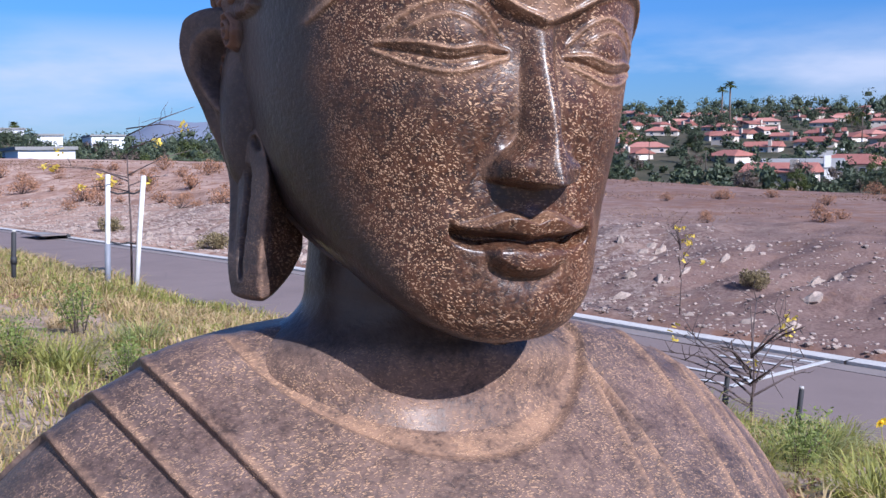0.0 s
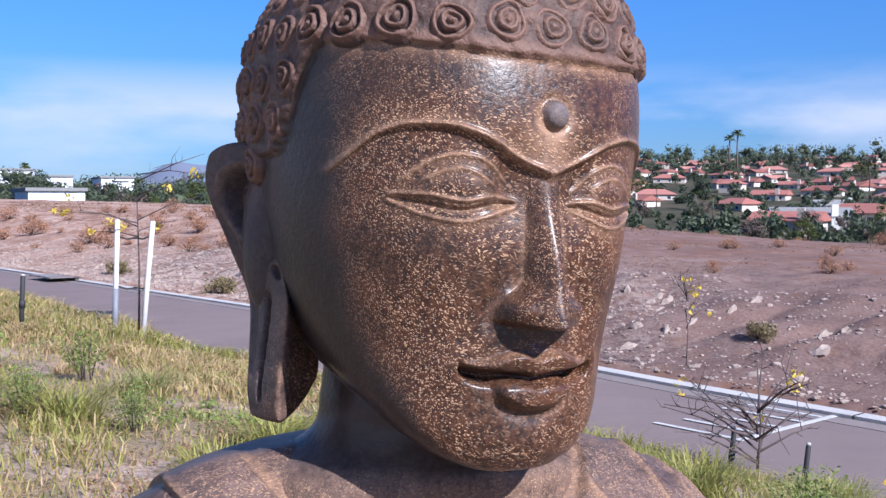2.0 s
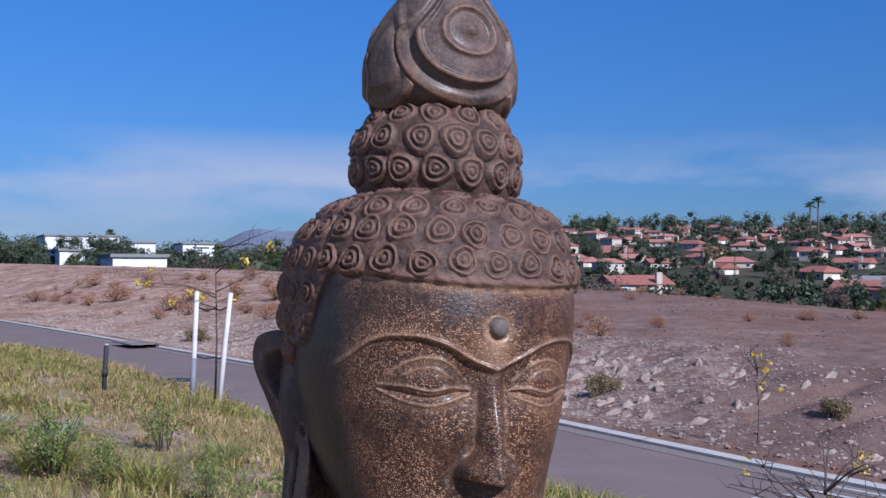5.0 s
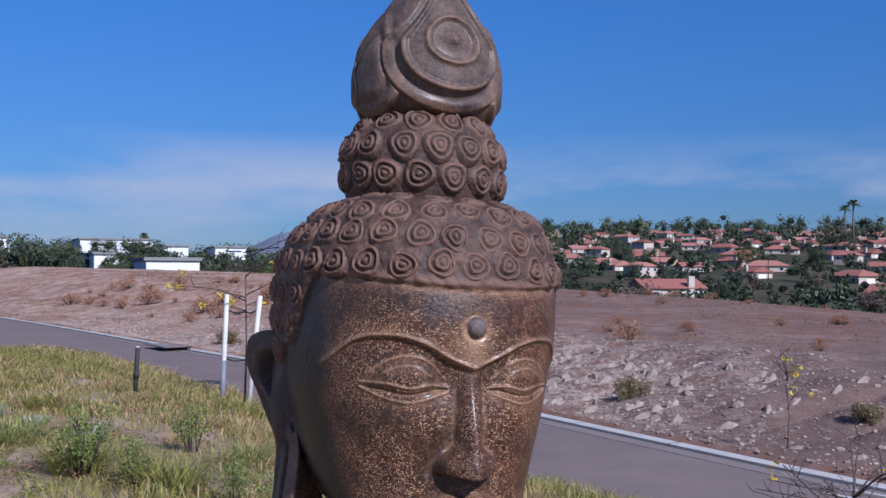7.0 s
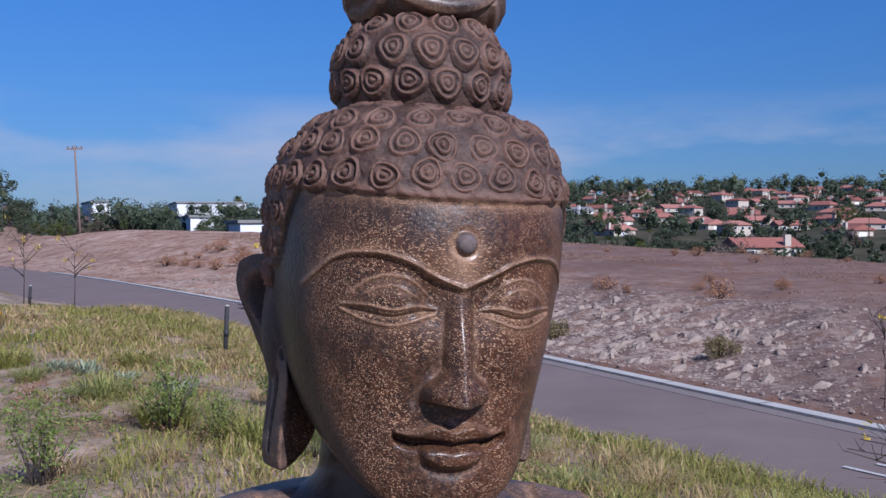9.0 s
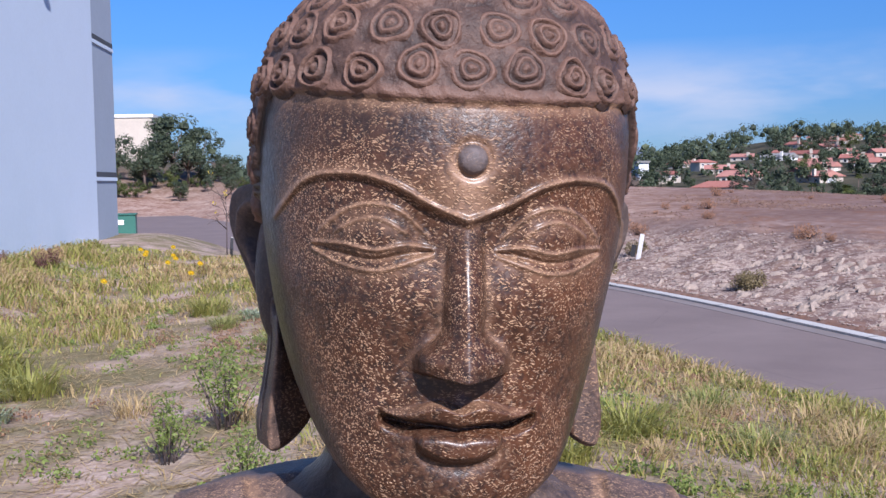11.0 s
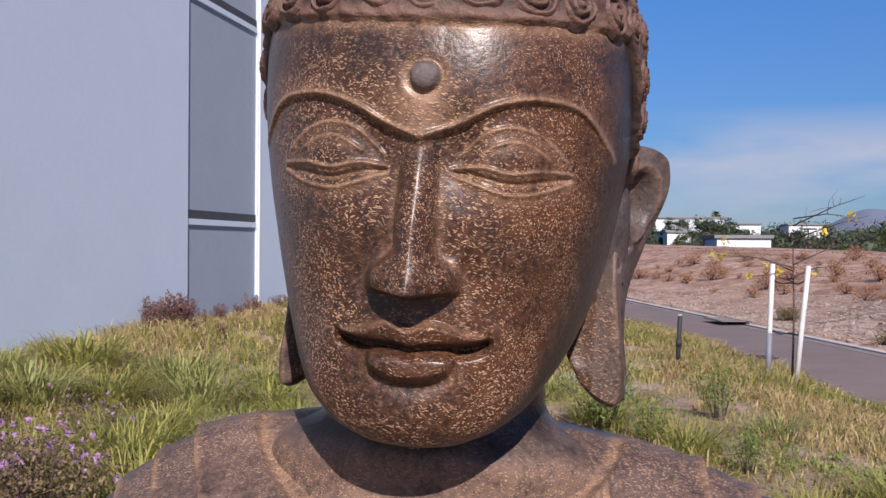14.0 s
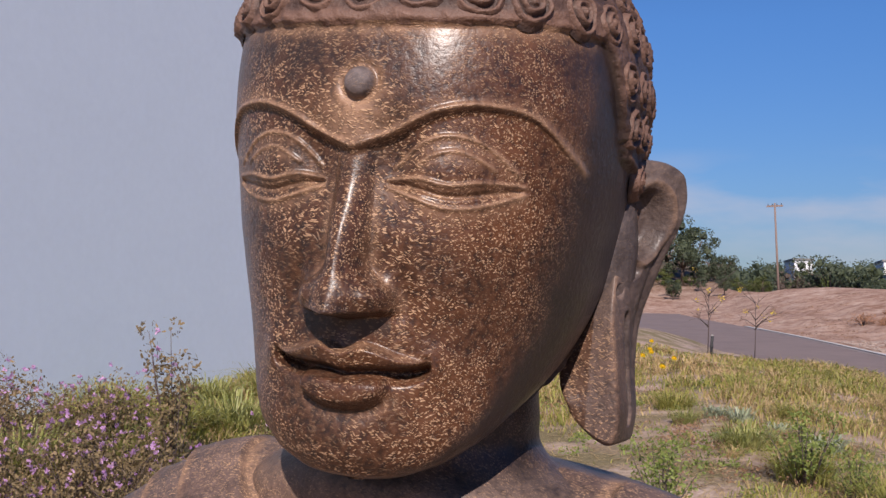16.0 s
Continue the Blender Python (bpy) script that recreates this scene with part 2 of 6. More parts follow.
def tile_roof_material():
    m = Mat("clay_tiles", 0.85)
    n = m.mix(0.5, m.noise(1.2, 4.0), m.rand())
    m.color(m.ramp(n, [(0.25, (0.20, 0.072, 0.055)), (0.5, (0.33, 0.125, 0.095)), (0.8, (0.41, 0.195, 0.155))]))
    m.bump(m.noise(6.0, 2.0), 0.4, 0.05)
    return m.m


M_STONE, M_HAIR = stone_material(), hair_material()
M_GROUND, M_ROAD = ground_material(), asphalt_material()
M_KERB = plain("concrete", (0.44, 0.42, 0.40), 0.9, 0.18, 3.0, bump=0.2)
M_GUTTER = plain("worn_concrete", (0.195, 0.162, 0.152), 0.9, 0.2, 3.0, bump=0.2)
M_PAINT = plain("road_paint", (0.46, 0.45, 0.44), 0.8, 0.2, 6.0)
M_WALL = plain("pale_render", (0.57, 0.65, 0.745), 0.85, 0.035, 1.2, bump=0.05)
M_PANEL = plain("grey_render", (0.315, 0.36, 0.425), 0.85, 0.05, 1.2, bump=0.05)
M_DARK = plain("dark_groove", (0.05, 0.055, 0.065), 0.8, 0.2, 3.0)
M_TRIM = plain("white_trim", (0.80, 0.81, 0.84), 0.6, 0.05, 3.0)
M_STAKE = plain("white_stake", (0.62, 0.61, 0.60), 0.7, 0.2, 7.0)
M_BLACK = plain("black_rubber", (0.025, 0.025, 0.028), 0.7, 0.3, 12.0)
M_BARK = plain("bark", (0.13, 0.095, 0.075), 0.9, 0.4, 14.0, bump=0.5)
M_TWIG = plain("twig", (0.085, 0.060, 0.055), 0.9, 0.3, 14.0)
M_GRASS = leaf_material("grass", (0.110, 0.126, 0.029), (0.375, 0.352, 0.096), 0.55, 0.3)
M_STRAW = leaf_material("straw", (0.235, 0.16, 0.072), (0.50, 0.375, 0.195), 0.7, 0.2)
M_TREE = leaf_material("tree_leaves", (0.026, 0.040, 0.026), (0.095, 0.115, 0.062), 0.6, 0.15)
M_TREE2 = leaf_material("pale_leaves", (0.035, 0.050, 0.015), (0.115, 0.130, 0.035), 0.6, 0.2)
M_TREE3 = leaf_material("brown_leaves", (0.075, 0.056, 0.048), (0.15, 0.112, 0.086), 0.7, 0.15)
M_YELLOW = leaf_material("yellow_leaves", (0.50, 0.34, 0.04), (0.72, 0.55, 0.10), 0.6, 0.3)
M_SILVER = leaf_material("silver_leaves", (0.18, 0.225, 0.135), (0.40, 0.43, 0.30), 0.6, 0.2)
M_PURPLE = leaf_material("purple_petals", (0.34, 0.16, 0.36), (0.56, 0.36, 0.55), 0.6, 0.3)
M_FLOWER = leaf_material("flower_petals", (0.80, 0.48, 0.01), (0.90, 0.62, 0.02), 0.6, 0.3)
M_REDBUSH = leaf_material("rust_scrub", (0.22, 0.105, 0.058), (0.40, 0.215, 0.125), 0.8, 0.1)
M_DOCK = leaf_material("dock_leaves", (0.10, 0.045, 0.04), (0.21, 0.105, 0.085), 0.8, 0.1)
M_STUBBLE = leaf_material("stubble", (0.13, 0.075, 0.052), (0.33, 0.215, 0.145), 0.8, 0.1)
M_CLOVER = leaf_material("clover", (0.085, 0.125, 0.028), (0.235, 0.280, 0.075), 0.6, 0.25)
M_BROWNWEED = leaf_material("brown_weed", (0.150, 0.080, 0.050), (0.340, 0.205, 0.125), 0.8, 0.15)
M_TUFT = leaf_material("tuft_blades", (0.120, 0.145, 0.034), (0.380, 0.375, 0.135), 0.45, 0.25)
M_SHRUB = leaf_material("shrub_leaves", (0.090, 0.068, 0.034), (0.255, 0.185, 0.098), 0.7, 0.2)
M_OLIVE = leaf_material("olive_scrub", (0.105, 0.085, 0.040), (0.245, 0.190, 0.100), 0.8, 0.1)
M_STUCCO = plain("stucco", (0.50, 0.43, 0.36), 0.9, 0.12, 0.6)
M_WHITE = plain("white_stucco", (0.68, 0.66, 0.63), 0.85, 0.06, 0.6)
M_SPUR = plain("pale_rock", (0.29, 0.228, 0.190), 0.95, 0.45, 6.0, bump=0.8)
M_HALL = plain("hall_panels", (0.74, 0.75, 0.77), 0.85, 0.06, 0.6)
M_ROOF = tile_roof_material()
M_GREYROOF = plain("grey_shingles", (0.22, 0.215, 0.21), 0.9, 0.2, 1.5)
M_GLASS = plain("dark_glass", (0.03, 0.035, 0.045), 0.15, 0.2, 2.0)
M_WOODPOLE = plain("weathered_pole", (0.20, 0.14, 0.115), 0.9, 0.25, 2.0)
M_BOX = plain("green_cabinet_paint", (0.03, 0.13, 0.10), 0.5, 0.1, 3.0)
M_STONES = plain("pale_stones", (0.30, 0.235, 0.20), 0.9, 0.45, 5.0, bump=0.4)


# ---------------------------------------------------------------- mesh helpers
def mesh_of(name, verts, faces, mats, smooth=False, attrs=None, slots=None):
    me = bpy.data.meshes.new(name)
    verts = np.asarray(verts, np.float32)
    if isinstance(faces, np.ndarray):
        k = faces.shape[1]
        me.vertices.add(len(verts))
        me.vertices.foreach_set("co", verts.ravel())
        me.loops.add(faces.size)
        me.loops.foreach_set("vertex_index", faces.astype(np.int32).ravel())
        me.polygons.add(len(faces))
        me.polygons.foreach_set("loop_start", np.arange(0, faces.size, k, dtype=np.int32))
        me.polygons.foreach_set("loop_total", np.full(len(faces), k, np.int32))
    else:
        me.from_pydata(verts.tolist(), [], faces)
    for m in mats if isinstance(mats, (list, tuple)) else [mats]:
        me.materials.append(m)
    if slots is not None:
        me.polygons.foreach_set("material_index", np.asarray(slots, np.int32))
    me.polygons.foreach_set("use_smooth", np.full(len(me.polygons), bool(smooth)))
    for key, values in (attrs or {}).items():
        a = me.attributes.new(key, "FLOAT", "POINT")
        a.data.foreach_set("value", np.asarray(values, np.float32).ravel())
    me.update(calc_edges=True)
    me.validate()
    return me


def grid_faces(nu, nv, wrap=False):
    """Quads of a grid of nv rows of nu points; wrap joins each row's ends."""
    i = np.arange(nv - 1)[:, None] * nu
    j = np.arange(nu if wrap else nu - 1)[None]
    k = (j + 1) % nu
    return np.stack([i + j, i + k, i + nu + k, i + nu + j], -1).reshape(-1, 4)


def part(name, bm, material, parent, label="", smooth=False):
    """Links a bmesh as one mesh object under a thing or a part."""
    me = bpy.data.meshes.new(name)
    bm.to_mesh(me)
    bm.free()
    me.materials.append(material)
    if smooth:
        me.polygons.foreach_set("use_smooth", np.full(len(me.polygons), True))
    return child(name, me, parent, label)


def child(name, me, parent, label=""):
    ob = new(name, me)
    ob.parent = parent
    if label:
        ob["label"] = label
    return ob


def thing(name, label, category, group="", at=None):
    ob = new(name)
    ob.empty_display_size = 0.1
    if at is not None:
        ob.matrix_world = at
    return tagged(ob, label, category, group)


def box(bm, x0, x1, y0, y1, z0, z1, m=None, bevel=0.0):
    r = bmesh.ops.create_cube(bm, size=1.0)
    mat = Matrix.Translation(((x0 + x1) / 2, (y0 + y1) / 2, (z0 + z1) / 2)) @ Matrix.Diagonal((x1 - x0, y1 - y0, z1 - z0, 1))
    bmesh.ops.transform(bm, matrix=(m or Matrix()) @ mat, verts=r["verts"])
    if bevel:
        edges = list({ed for v in r["verts"] for ed in v.link_edges})
        bmesh.ops.bevel(bm, geom=edges, offset=bevel, segments=2, affect="EDGES")


def boxed(*dims, m=None, bevel=0.0):
    bm = bmesh.new()
    box(bm, *dims, m=m, bevel=bevel)
    return bm


def tube_points(pts, radii, n=7):
    """Points and quads of a tapering tube along a line of points."""
    pts = [Vector(p) for p in pts]
    vs, fs = [], []
    for i, p in enumerate(pts):
        t = (pts[min(i + 1, len(pts) - 1)] - pts[max(i - 1, 0)]).normalized()
        a = t.orthogonal().normalized()
        b = t.cross(a)
        for k in range(n):
            w = 2 * math.pi * k / n
            vs.append(p + radii[i] * (math.cos(w) * a + math.sin(w) * b))
    for i in range(len(pts) - 1):
        for k in range(n):
            fs.append((i * n + k, i * n + (k + 1) % n, (i + 1) * n + (k + 1) % n, (i + 1) * n + k))
    fs.append(tuple(range(n - 1, -1, -1)))
    fs.append(tuple(range((len(pts) - 1) * n, len(pts) * n)))
    return vs, fs


def tube_mesh(name, lines, material, n=6):
    vs, fs = [], []
    for pts, radii in lines:
        v, f = tube_points(pts, radii, n)
        k = len(vs)
        vs += [tuple(p) for p in v]
        fs += [tuple(i + k for i in q) for q in f]
    return mesh_of(name, vs, fs, material, True)


# ---------------------------------------------------------------- the land
KERB0, ALONG, ACROSS = np.array([0.97, 13.6]), np.array([-0.69, 0.724]), np.array([0.724, 0.69])
ROAD_Z, ROAD_W = -0.52, 3.3


def smooth01(x, a, b):
    t = np.clip((x - a) / (b - a), 0, 1)
    return t * t * (3 - 2 * t)


def ripple(x, y, scale, seed=0.0):
    """Cheap smooth waviness in -1..1 from a few crossed sines."""
    u, v = x / scale + seed, y / scale - seed * 1.7
    return (np.sin(u * 1.9 + np.sin(v * 1.3)) + np.sin(v * 2.3 + 1.1 * np.sin(u * 0.9 + 2)) + np.sin((u + v) * 1.4 + 3 * np.sin(u * 0.31))) / 3


def road_width(q):
    """The road widens towards its far end."""
    return ROAD_W - 0.6 * (1 - smooth01(np.asarray(q, float), -5, 2)) + 3.9 * smooth01(np.asarray(q, float), 12, 36)


def road_bend(q):
    """The kerb line swings gently out and back."""
    q = np.asarray(q, float)
    return -0.30 + 1.05 * smooth01(q, -6, 10) - 1.5 * smooth01(q, 32, 75)


def road_frame(x, y):
    """Distance across from the kerb line, and along it."""
    q = (x - KERB0[0]) * ALONG[0] + (y - KERB0[1]) * ALONG[1]
    return (x - KERB0[0]) * ACROSS[0] + (y - KERB0[1]) * ACROSS[1] - road_bend(q), q


def road_point(q, s):
    """The place at s across from the kerb line and q along it."""
    return KERB0 + ALONG * q + ACROSS * (s + float(road_bend(q)))


def land(x, y):
    """Height of the ground."""
    x, y = np.asarray(x, float), np.asarray(y, float)
    s, q = road_frame(x, y)
    d = np.hypot(x, y)
    az = np.degrees(np.arctan2(-x, y))
    # turf with a hump above the road
    fall = np.clip((s + road_width(q) + 4.9) / 4.9, 0, 1)
    turf = 0.02 + 0.16 * smooth01(s, -10.5, -7.6) - 0.62 * fall ** 1.35 + 0.02 * ripple(x, y, 0.9) + 0.04 * ripple(x, y, 2.3, 2)
    z = turf + (ROAD_Z - 0.06 - turf) * smooth01(s + road_width(q), -0.45, 0.03)
    wall = -(x * 0.879 + y * 0.477)
    z = z + 0.34 * smooth01(wall, 2.7, 5.5) * (1 - smooth01(q, 22, 34)) * (s < -6)
    # cut bank and plateau beyond the road
    crest_z = np.interp(az, [-25, -15, -1, 10, 20, 30, 45], [0.0, 0.15, 0.62, 1.1, 1.48, 1.80, 3.1])
    crest_d = np.interp(az, [-25, -15, -1, 10, 20, 30, 45], [37, 41, 52, 66, 80, 88, 98])
    gully = np.abs(np.sin(q * 1.9 + 1.3 * np.sin(q * 0.7 + s * 0.5))) ** 0.7
    rough = ripple(x, y, 1.1, 5) * 0.10 + ripple(x, y, 0.45, 9) * 0.06 + 0.13 * (gully - 0.6) * smooth01(s, 0.8, 2.2) * (1 - smooth01(s, 3.5, 6.0))
    bank = smooth01(s, 0.3, 5.6 + 7 * smooth01(q, 10, 30))
    top = 0.22 + (crest_z - 0.22) * np.clip((d - 20) / (crest_d - 20), 0, 1)
    bank_z = ROAD_Z - 0.08 + 0.14 * smooth01(s, 0.12, 0.42) + (top - ROAD_Z - 0.06) * bank + rough * smooth01(s, 0.4, 1.6) * (1 - 0.75 * smooth01(s, 6, 12))
    z = np.where(s > 0, bank_z, z)
    # the plateau ends: a valley, then the hillside of houses
    drop = smooth01(d, crest_d, crest_d + 45) * smooth01(s, 6, 9)
    hillside = -5.5 + 0.070 * np.clip(d - 190, 0, 380) * (1 - smooth01(az, 5, 20)) + ripple(x, y, 45.0) * 1.2 + (2.5 + 0.022 * np.clip(d - 190, 0, 220)) * smooth01(az, 8, 20)
    z = z * (1 - drop) + (hillside + 3 * smooth01(d, 500, 1200)) * drop
    # wooded knoll at the end of the road
    knoll = np.exp(-(((az - 40) / 5.0) ** 2)) * smooth01(d, 80, 120) * (1 - smooth01(d, 125, 230))
    z = z + (2.6 + 3 * smooth01(d, 98, 140)) * knoll
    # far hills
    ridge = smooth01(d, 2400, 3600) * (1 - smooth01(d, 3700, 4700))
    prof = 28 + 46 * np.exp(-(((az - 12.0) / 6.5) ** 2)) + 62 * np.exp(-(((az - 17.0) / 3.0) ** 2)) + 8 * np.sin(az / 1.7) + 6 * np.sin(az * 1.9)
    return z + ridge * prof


def build_ground():
    near = np.geomspace(0.25, 14.0, 150)
    mid = np.geomspace(14.1, 120.0, 240)
    far = np.geomspace(121.0, 4900.0, 110)
    r = np.r_[0.0005, near, mid, far]
    th = np.radians(np.r_[np.linspace(-34, 80, 640), np.linspace(81, 325, 120)])
    R, T = np.meshgrid(r, th, indexing="ij")
    x, y = -R * np.sin(T), R * np.cos(T)
    z = land(x, y)
    s, q = road_frame(x, y)
    az = np.degrees(np.arctan2(-x, y))
    wob = 0.5 * ripple(x, y, 1.6, 3) + 0.3 * ripple(x, y, 0.5, 7)
    attrs = {
        "turf": 1 - smooth01(s + road_width(q) + 0.2 * wob, -0.1, 0.2),
        "rock": smooth01(s + wob, 0.3, 1.0) * (1 - smooth01(s + 2.0 * wob - np.clip(-az, 0, 20) * 0.12, 5.0, 8.0)) * (0.75 + 0.25 * wob) * (1 - 0.75 * smooth01(q, 16, 30)),
        "pale": (0.06 + 0.94 * smooth01(q + 2 * wob, -1.0, 4.0)) * (1 - 0.55 * smooth01(s + wob, 3.2, 5.5)),
        "tan": smooth01(az + 3 * wob, 6, 19),
        "far": smooth01(R, 92, 135),
        "hazy_hill": smooth01(R, 1500, 2600),
    }
    n = len(th)
    faces = grid_faces(n, len(r), True)
    verts = np.stack([x, y, z], -1).reshape(-1, 3)
    attrs = {k: v.ravel() for k, v in attrs.items()}
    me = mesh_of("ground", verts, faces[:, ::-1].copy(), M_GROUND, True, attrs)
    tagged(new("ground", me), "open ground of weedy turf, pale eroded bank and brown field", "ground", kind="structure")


def strip(name, s0, s1, z, q0=-60.0, q1=90.0, material=None, thick=0.0, step=1.0, flared=False):
    """A band that runs beside the kerb line, slightly bent at its far end."""
    qs = np.arange(q0, q1 + step, step)
    rows = []
    for q in qs:
        wide = float(road_width(q)) - ROAD_W if flared else 0.0
        for s in (s0 - wide, s1):
            p = road_point(q, s)
            rows.append((p[0], p[1], z))
    top = np.array(rows)
    n = len(qs)
    faces = [(2 * i, 2 * i + 1, 2 * i + 3, 2 * i + 2) for i in range(n - 1)]
    if thick:
        low = top - [0, 0, thick]
        m = len(top)
        faces += [(2 * i + m, 2 * i + 2 + m, 2 * i + 2, 2 * i) for i in range(n - 1)]
        faces += [(2 * i + 1, 2 * i + 3, 2 * i + 3 + m, 2 * i + 1 + m) for i in range(n - 1)]
        top = np.vstack([top, low])
    return mesh_of(name, top, faces, material)


build_ground()
tagged(new("road", strip("road", -ROAD_W, -0.02, ROAD_Z, material=M_ROAD, thick=0.2, flared=True)), "worn grey-mauve asphalt road beside the bank", "road", kind="structure")
kerb = tagged(new("kerb"), "pale concrete kerb along the bank side of the road", "kerb", kind="structure")
for i in range(40):
    q = -30 + 2.0 * i
    child("kerb_stone", strip("kerb_stone", -0.02, 0.20, ROAD_Z + 0.040, q + 0.012, q + 1.988, M_KERB, 0.3, 0.988), kerb)
gutter = strip("gutter", -0.30, -0.03, ROAD_Z + 0.006, -32, 48, M_GUTTER, 0.05)
tagged(new("gutter", gutter), "pale concrete gutter strip along the kerb", "gutter", kind="structure")


# ---------------------------------------------------------------- the statue
E_LEFT, E_FRONT, AXIS = Vector((0.857, 0.515, 0)), Vector((0.515, -0.857, 0)), Vector((-0.002, 0.681, 0))


def table(z, zs, vs):
    """A smooth curve through a few heights."""
    zs, vs = np.asarray(zs, float), np.asarray(vs, float)
    m = np.gradient(vs, zs)
    i = np.clip(np.searchsorted(zs, z) - 1, 0, len(zs) - 2)
    h = zs[i + 1] - zs[i]
    t = np.clip((z - zs[i]) / h, 0, 1)
    return (2 * t**3 - 3 * t**2 + 1) * vs[i] + (t**3 - 2 * t**2 + t) * h * m[i] + (-2 * t**3 + 3 * t**2) * vs[i + 1] + (t**3 - t**2) * h * m[i + 1]


def bell(v, w):
    return np.exp(-((v / w) ** 2))


def line_mark(x, z, xs, zs, w):
    """How near a point lies to a drawn curve z(x): 1 on it, 0 beyond w."""
    inside = smooth01(x, xs[0] - w, xs[0] + w) * (1 - smooth01(x, xs[-1] - w, xs[-1] + w))
    c = table(np.clip(x, xs[0], xs[-1]), xs, zs)
    slope = (table(np.clip(x + 1e-3, xs[0], xs[-1]), xs, zs) - c) / 1e-3
    return bell((z - c) / np.sqrt(1 + slope**2), w) * inside


EYE_Z = 1.626


def face_relief(x, z):
    """Relief of the face in metres over the plain head, and how dusty its carving is."""
    s, k = np.abs(x), z - EYE_Z
    h = np.zeros_like(x)
    dust_and_light = np.zeros_like(x)
    # brows: a fine ridge over hollow sockets
    bx, bz = [0.0, 0.020, 0.042, 0.068, 0.090, 0.106], [0.0185, 0.0265, 0.0378, 0.0425, 0.0365, 0.016]
    c = table(np.clip(s, 0, 0.106), bx, bz)
    below = smooth01(c - k, -0.001, 0.005) * (1 - smooth01(s, 0.092, 0.110))
    socket = below * smooth01(k, -0.030, 0.004)
    h -= 0.0040 * socket * (1 - 0.35 * smooth01(s, 0.03, 0.09))
    h -= 0.0060 * bell(s - 0.022, 0.012) * bell(k - 0.012, 0.018)
    brow = line_mark(s, k, bx, bz, 0.0017)
    h += 0.0020 * brow
    dust_and_light += 1.0 * brow + 0.22 * line_mark(s, k - 0.0035, bx, bz, 0.0035) + 0.42 * bell(x, 0.014) * bell(k - 0.030, 0.016)
    # closed eyes
    h += 0.0042 * bell(s - 0.050, 0.026) * bell(k - 0.006, 0.015)
    for xs, zs, w, up in (
        ([0.020, 0.034, 0.051, 0.066, 0.080], [0.009, 0.0215, 0.0265, 0.0225, 0.010], 0.0011, 0.0013),
        ([0.032, 0.042, 0.052, 0.062, 0.071], [0.0105, 0.0165, 0.0190, 0.0160, 0.0105], 0.0010, 0.0010),
        ([0.017, 0.032, 0.050, 0.066, 0.083], [0.0025, 0.0045, 0.0015, 0.0040, 0.0040], 0.0012, 0.0017),
        ([0.017, 0.032, 0.050, 0.066, 0.083], [0.000, -0.0055, -0.0100, -0.0075, 0.000], 0.0012, 0.0015),
    ):
        m = line_mark(s, k, xs, zs, w)
        h += up * m
        dust_and_light += 1.0 * m + 0.30 * line_mark(s, k + 0.003, xs, zs, 0.0035)
    slit = line_mark(s, k, [0.018, 0.032, 0.050, 0.066, 0.081], [0.0012, -0.0005, -0.0040, -0.0015, 0.0018], 0.0016)
    h -= 0.0024 * slit
    dust_and_light += 0.35 * slit
    # nose
    zt, zb = 1.645, 1.5585 + 0.0035 * np.clip(s / 0.026, 0, 1)
    t = np.clip((zt - z) / (zt - zb), 0, 1)
    rise = (0.002 + 0.0275 * t**1.1) * smooth01(z, zb - 0.0018, zb + 0.0016) * (1 - smooth01(z, zt - 0.006, zt + 0.012) * 0.75)
    half = 0.0105 + 0.0015 * smooth01(t, 0.1, 0.5) + 0.0145 * smooth01(t, 0.68, 0.92)
    side = np.clip(1 - (s / half), 0, 1)
    keel = 2.0 - 0.75 * smooth01(t, 0.78, 1.0)
    ridge = np.where(s < half, 1 - np.clip(s / half, 0, 1) ** keel, 0)
    h += rise * (0.80 * ridge + 0.20 * side**0.6)
    h += 0.0062 * bell(s - 0.0205, 0.0070) * bell(z - 1.5690, 0.0085) * smooth01(z, zb - 0.0012, zb + 0.0020)
    h -= 0.0035 * bell(s - 0.0295, 0.005) * bell(z - 1.570, 0.012)
    dust_and_light += 0.42 * bell(s - half - 0.001, 0.0028) * smooth01(t, 0.05, 0.3) * (z > zb - 0.002) * (t < 0.999)
    # philtrum and lips
    h -= 0.0018 * bell(s, 0.0045) * bell(z - 1.552, 0.006)
    mx = np.clip(s / 0.044, 0, 1)
    mouth = 1.5305 + 0.0075 * mx**2 + 0.0012 * np.sin(mx * 6)
    up_top = mouth + (0.0145 * (1 - mx**1.6) - 0.0036 * bell(s, 0.0075))
    inside = 1 - smooth01(s, 0.040, 0.046)
    upper = smooth01(z, mouth - 0.0008, mouth + 0.0022) * (1 - smooth01(z, up_top - 0.003, up_top + 0.002)) * inside
    h += 0.0076 * upper * (1 - 0.55 * mx**2) * (0.50 + 0.62 * np.clip((z - mouth) / np.maximum(up_top - mouth, 0.002), 0, 1))
    lx = np.clip(s / 0.0235, 0, 1)
    low_bot = 1.5105 + 0.0075 * lx**2.5
    lower = smooth01(z, low_bot - 0.0012, low_bot + 0.006) * (1 - smooth01(z, mouth - 0.0055, mouth - 0.0012)) * (1 - smooth01(s, 0.020, 0.026))
    h += 0.0080 * lower
    gap = bell(z - mouth + 0.0026, 0.0034) * inside
    h -= (0.0050 + 0.0085 * bell(mx - 0.74, 0.3)) * gap
    h -= 0.0012 * bell(z - low_bot + 0.0020, 0.0040) * (1 - smooth01(s, 0.016, 0.030))
    h += 0.003 * bell(s - 0.047, 0.008) * bell(z - 1.536, 0.012)
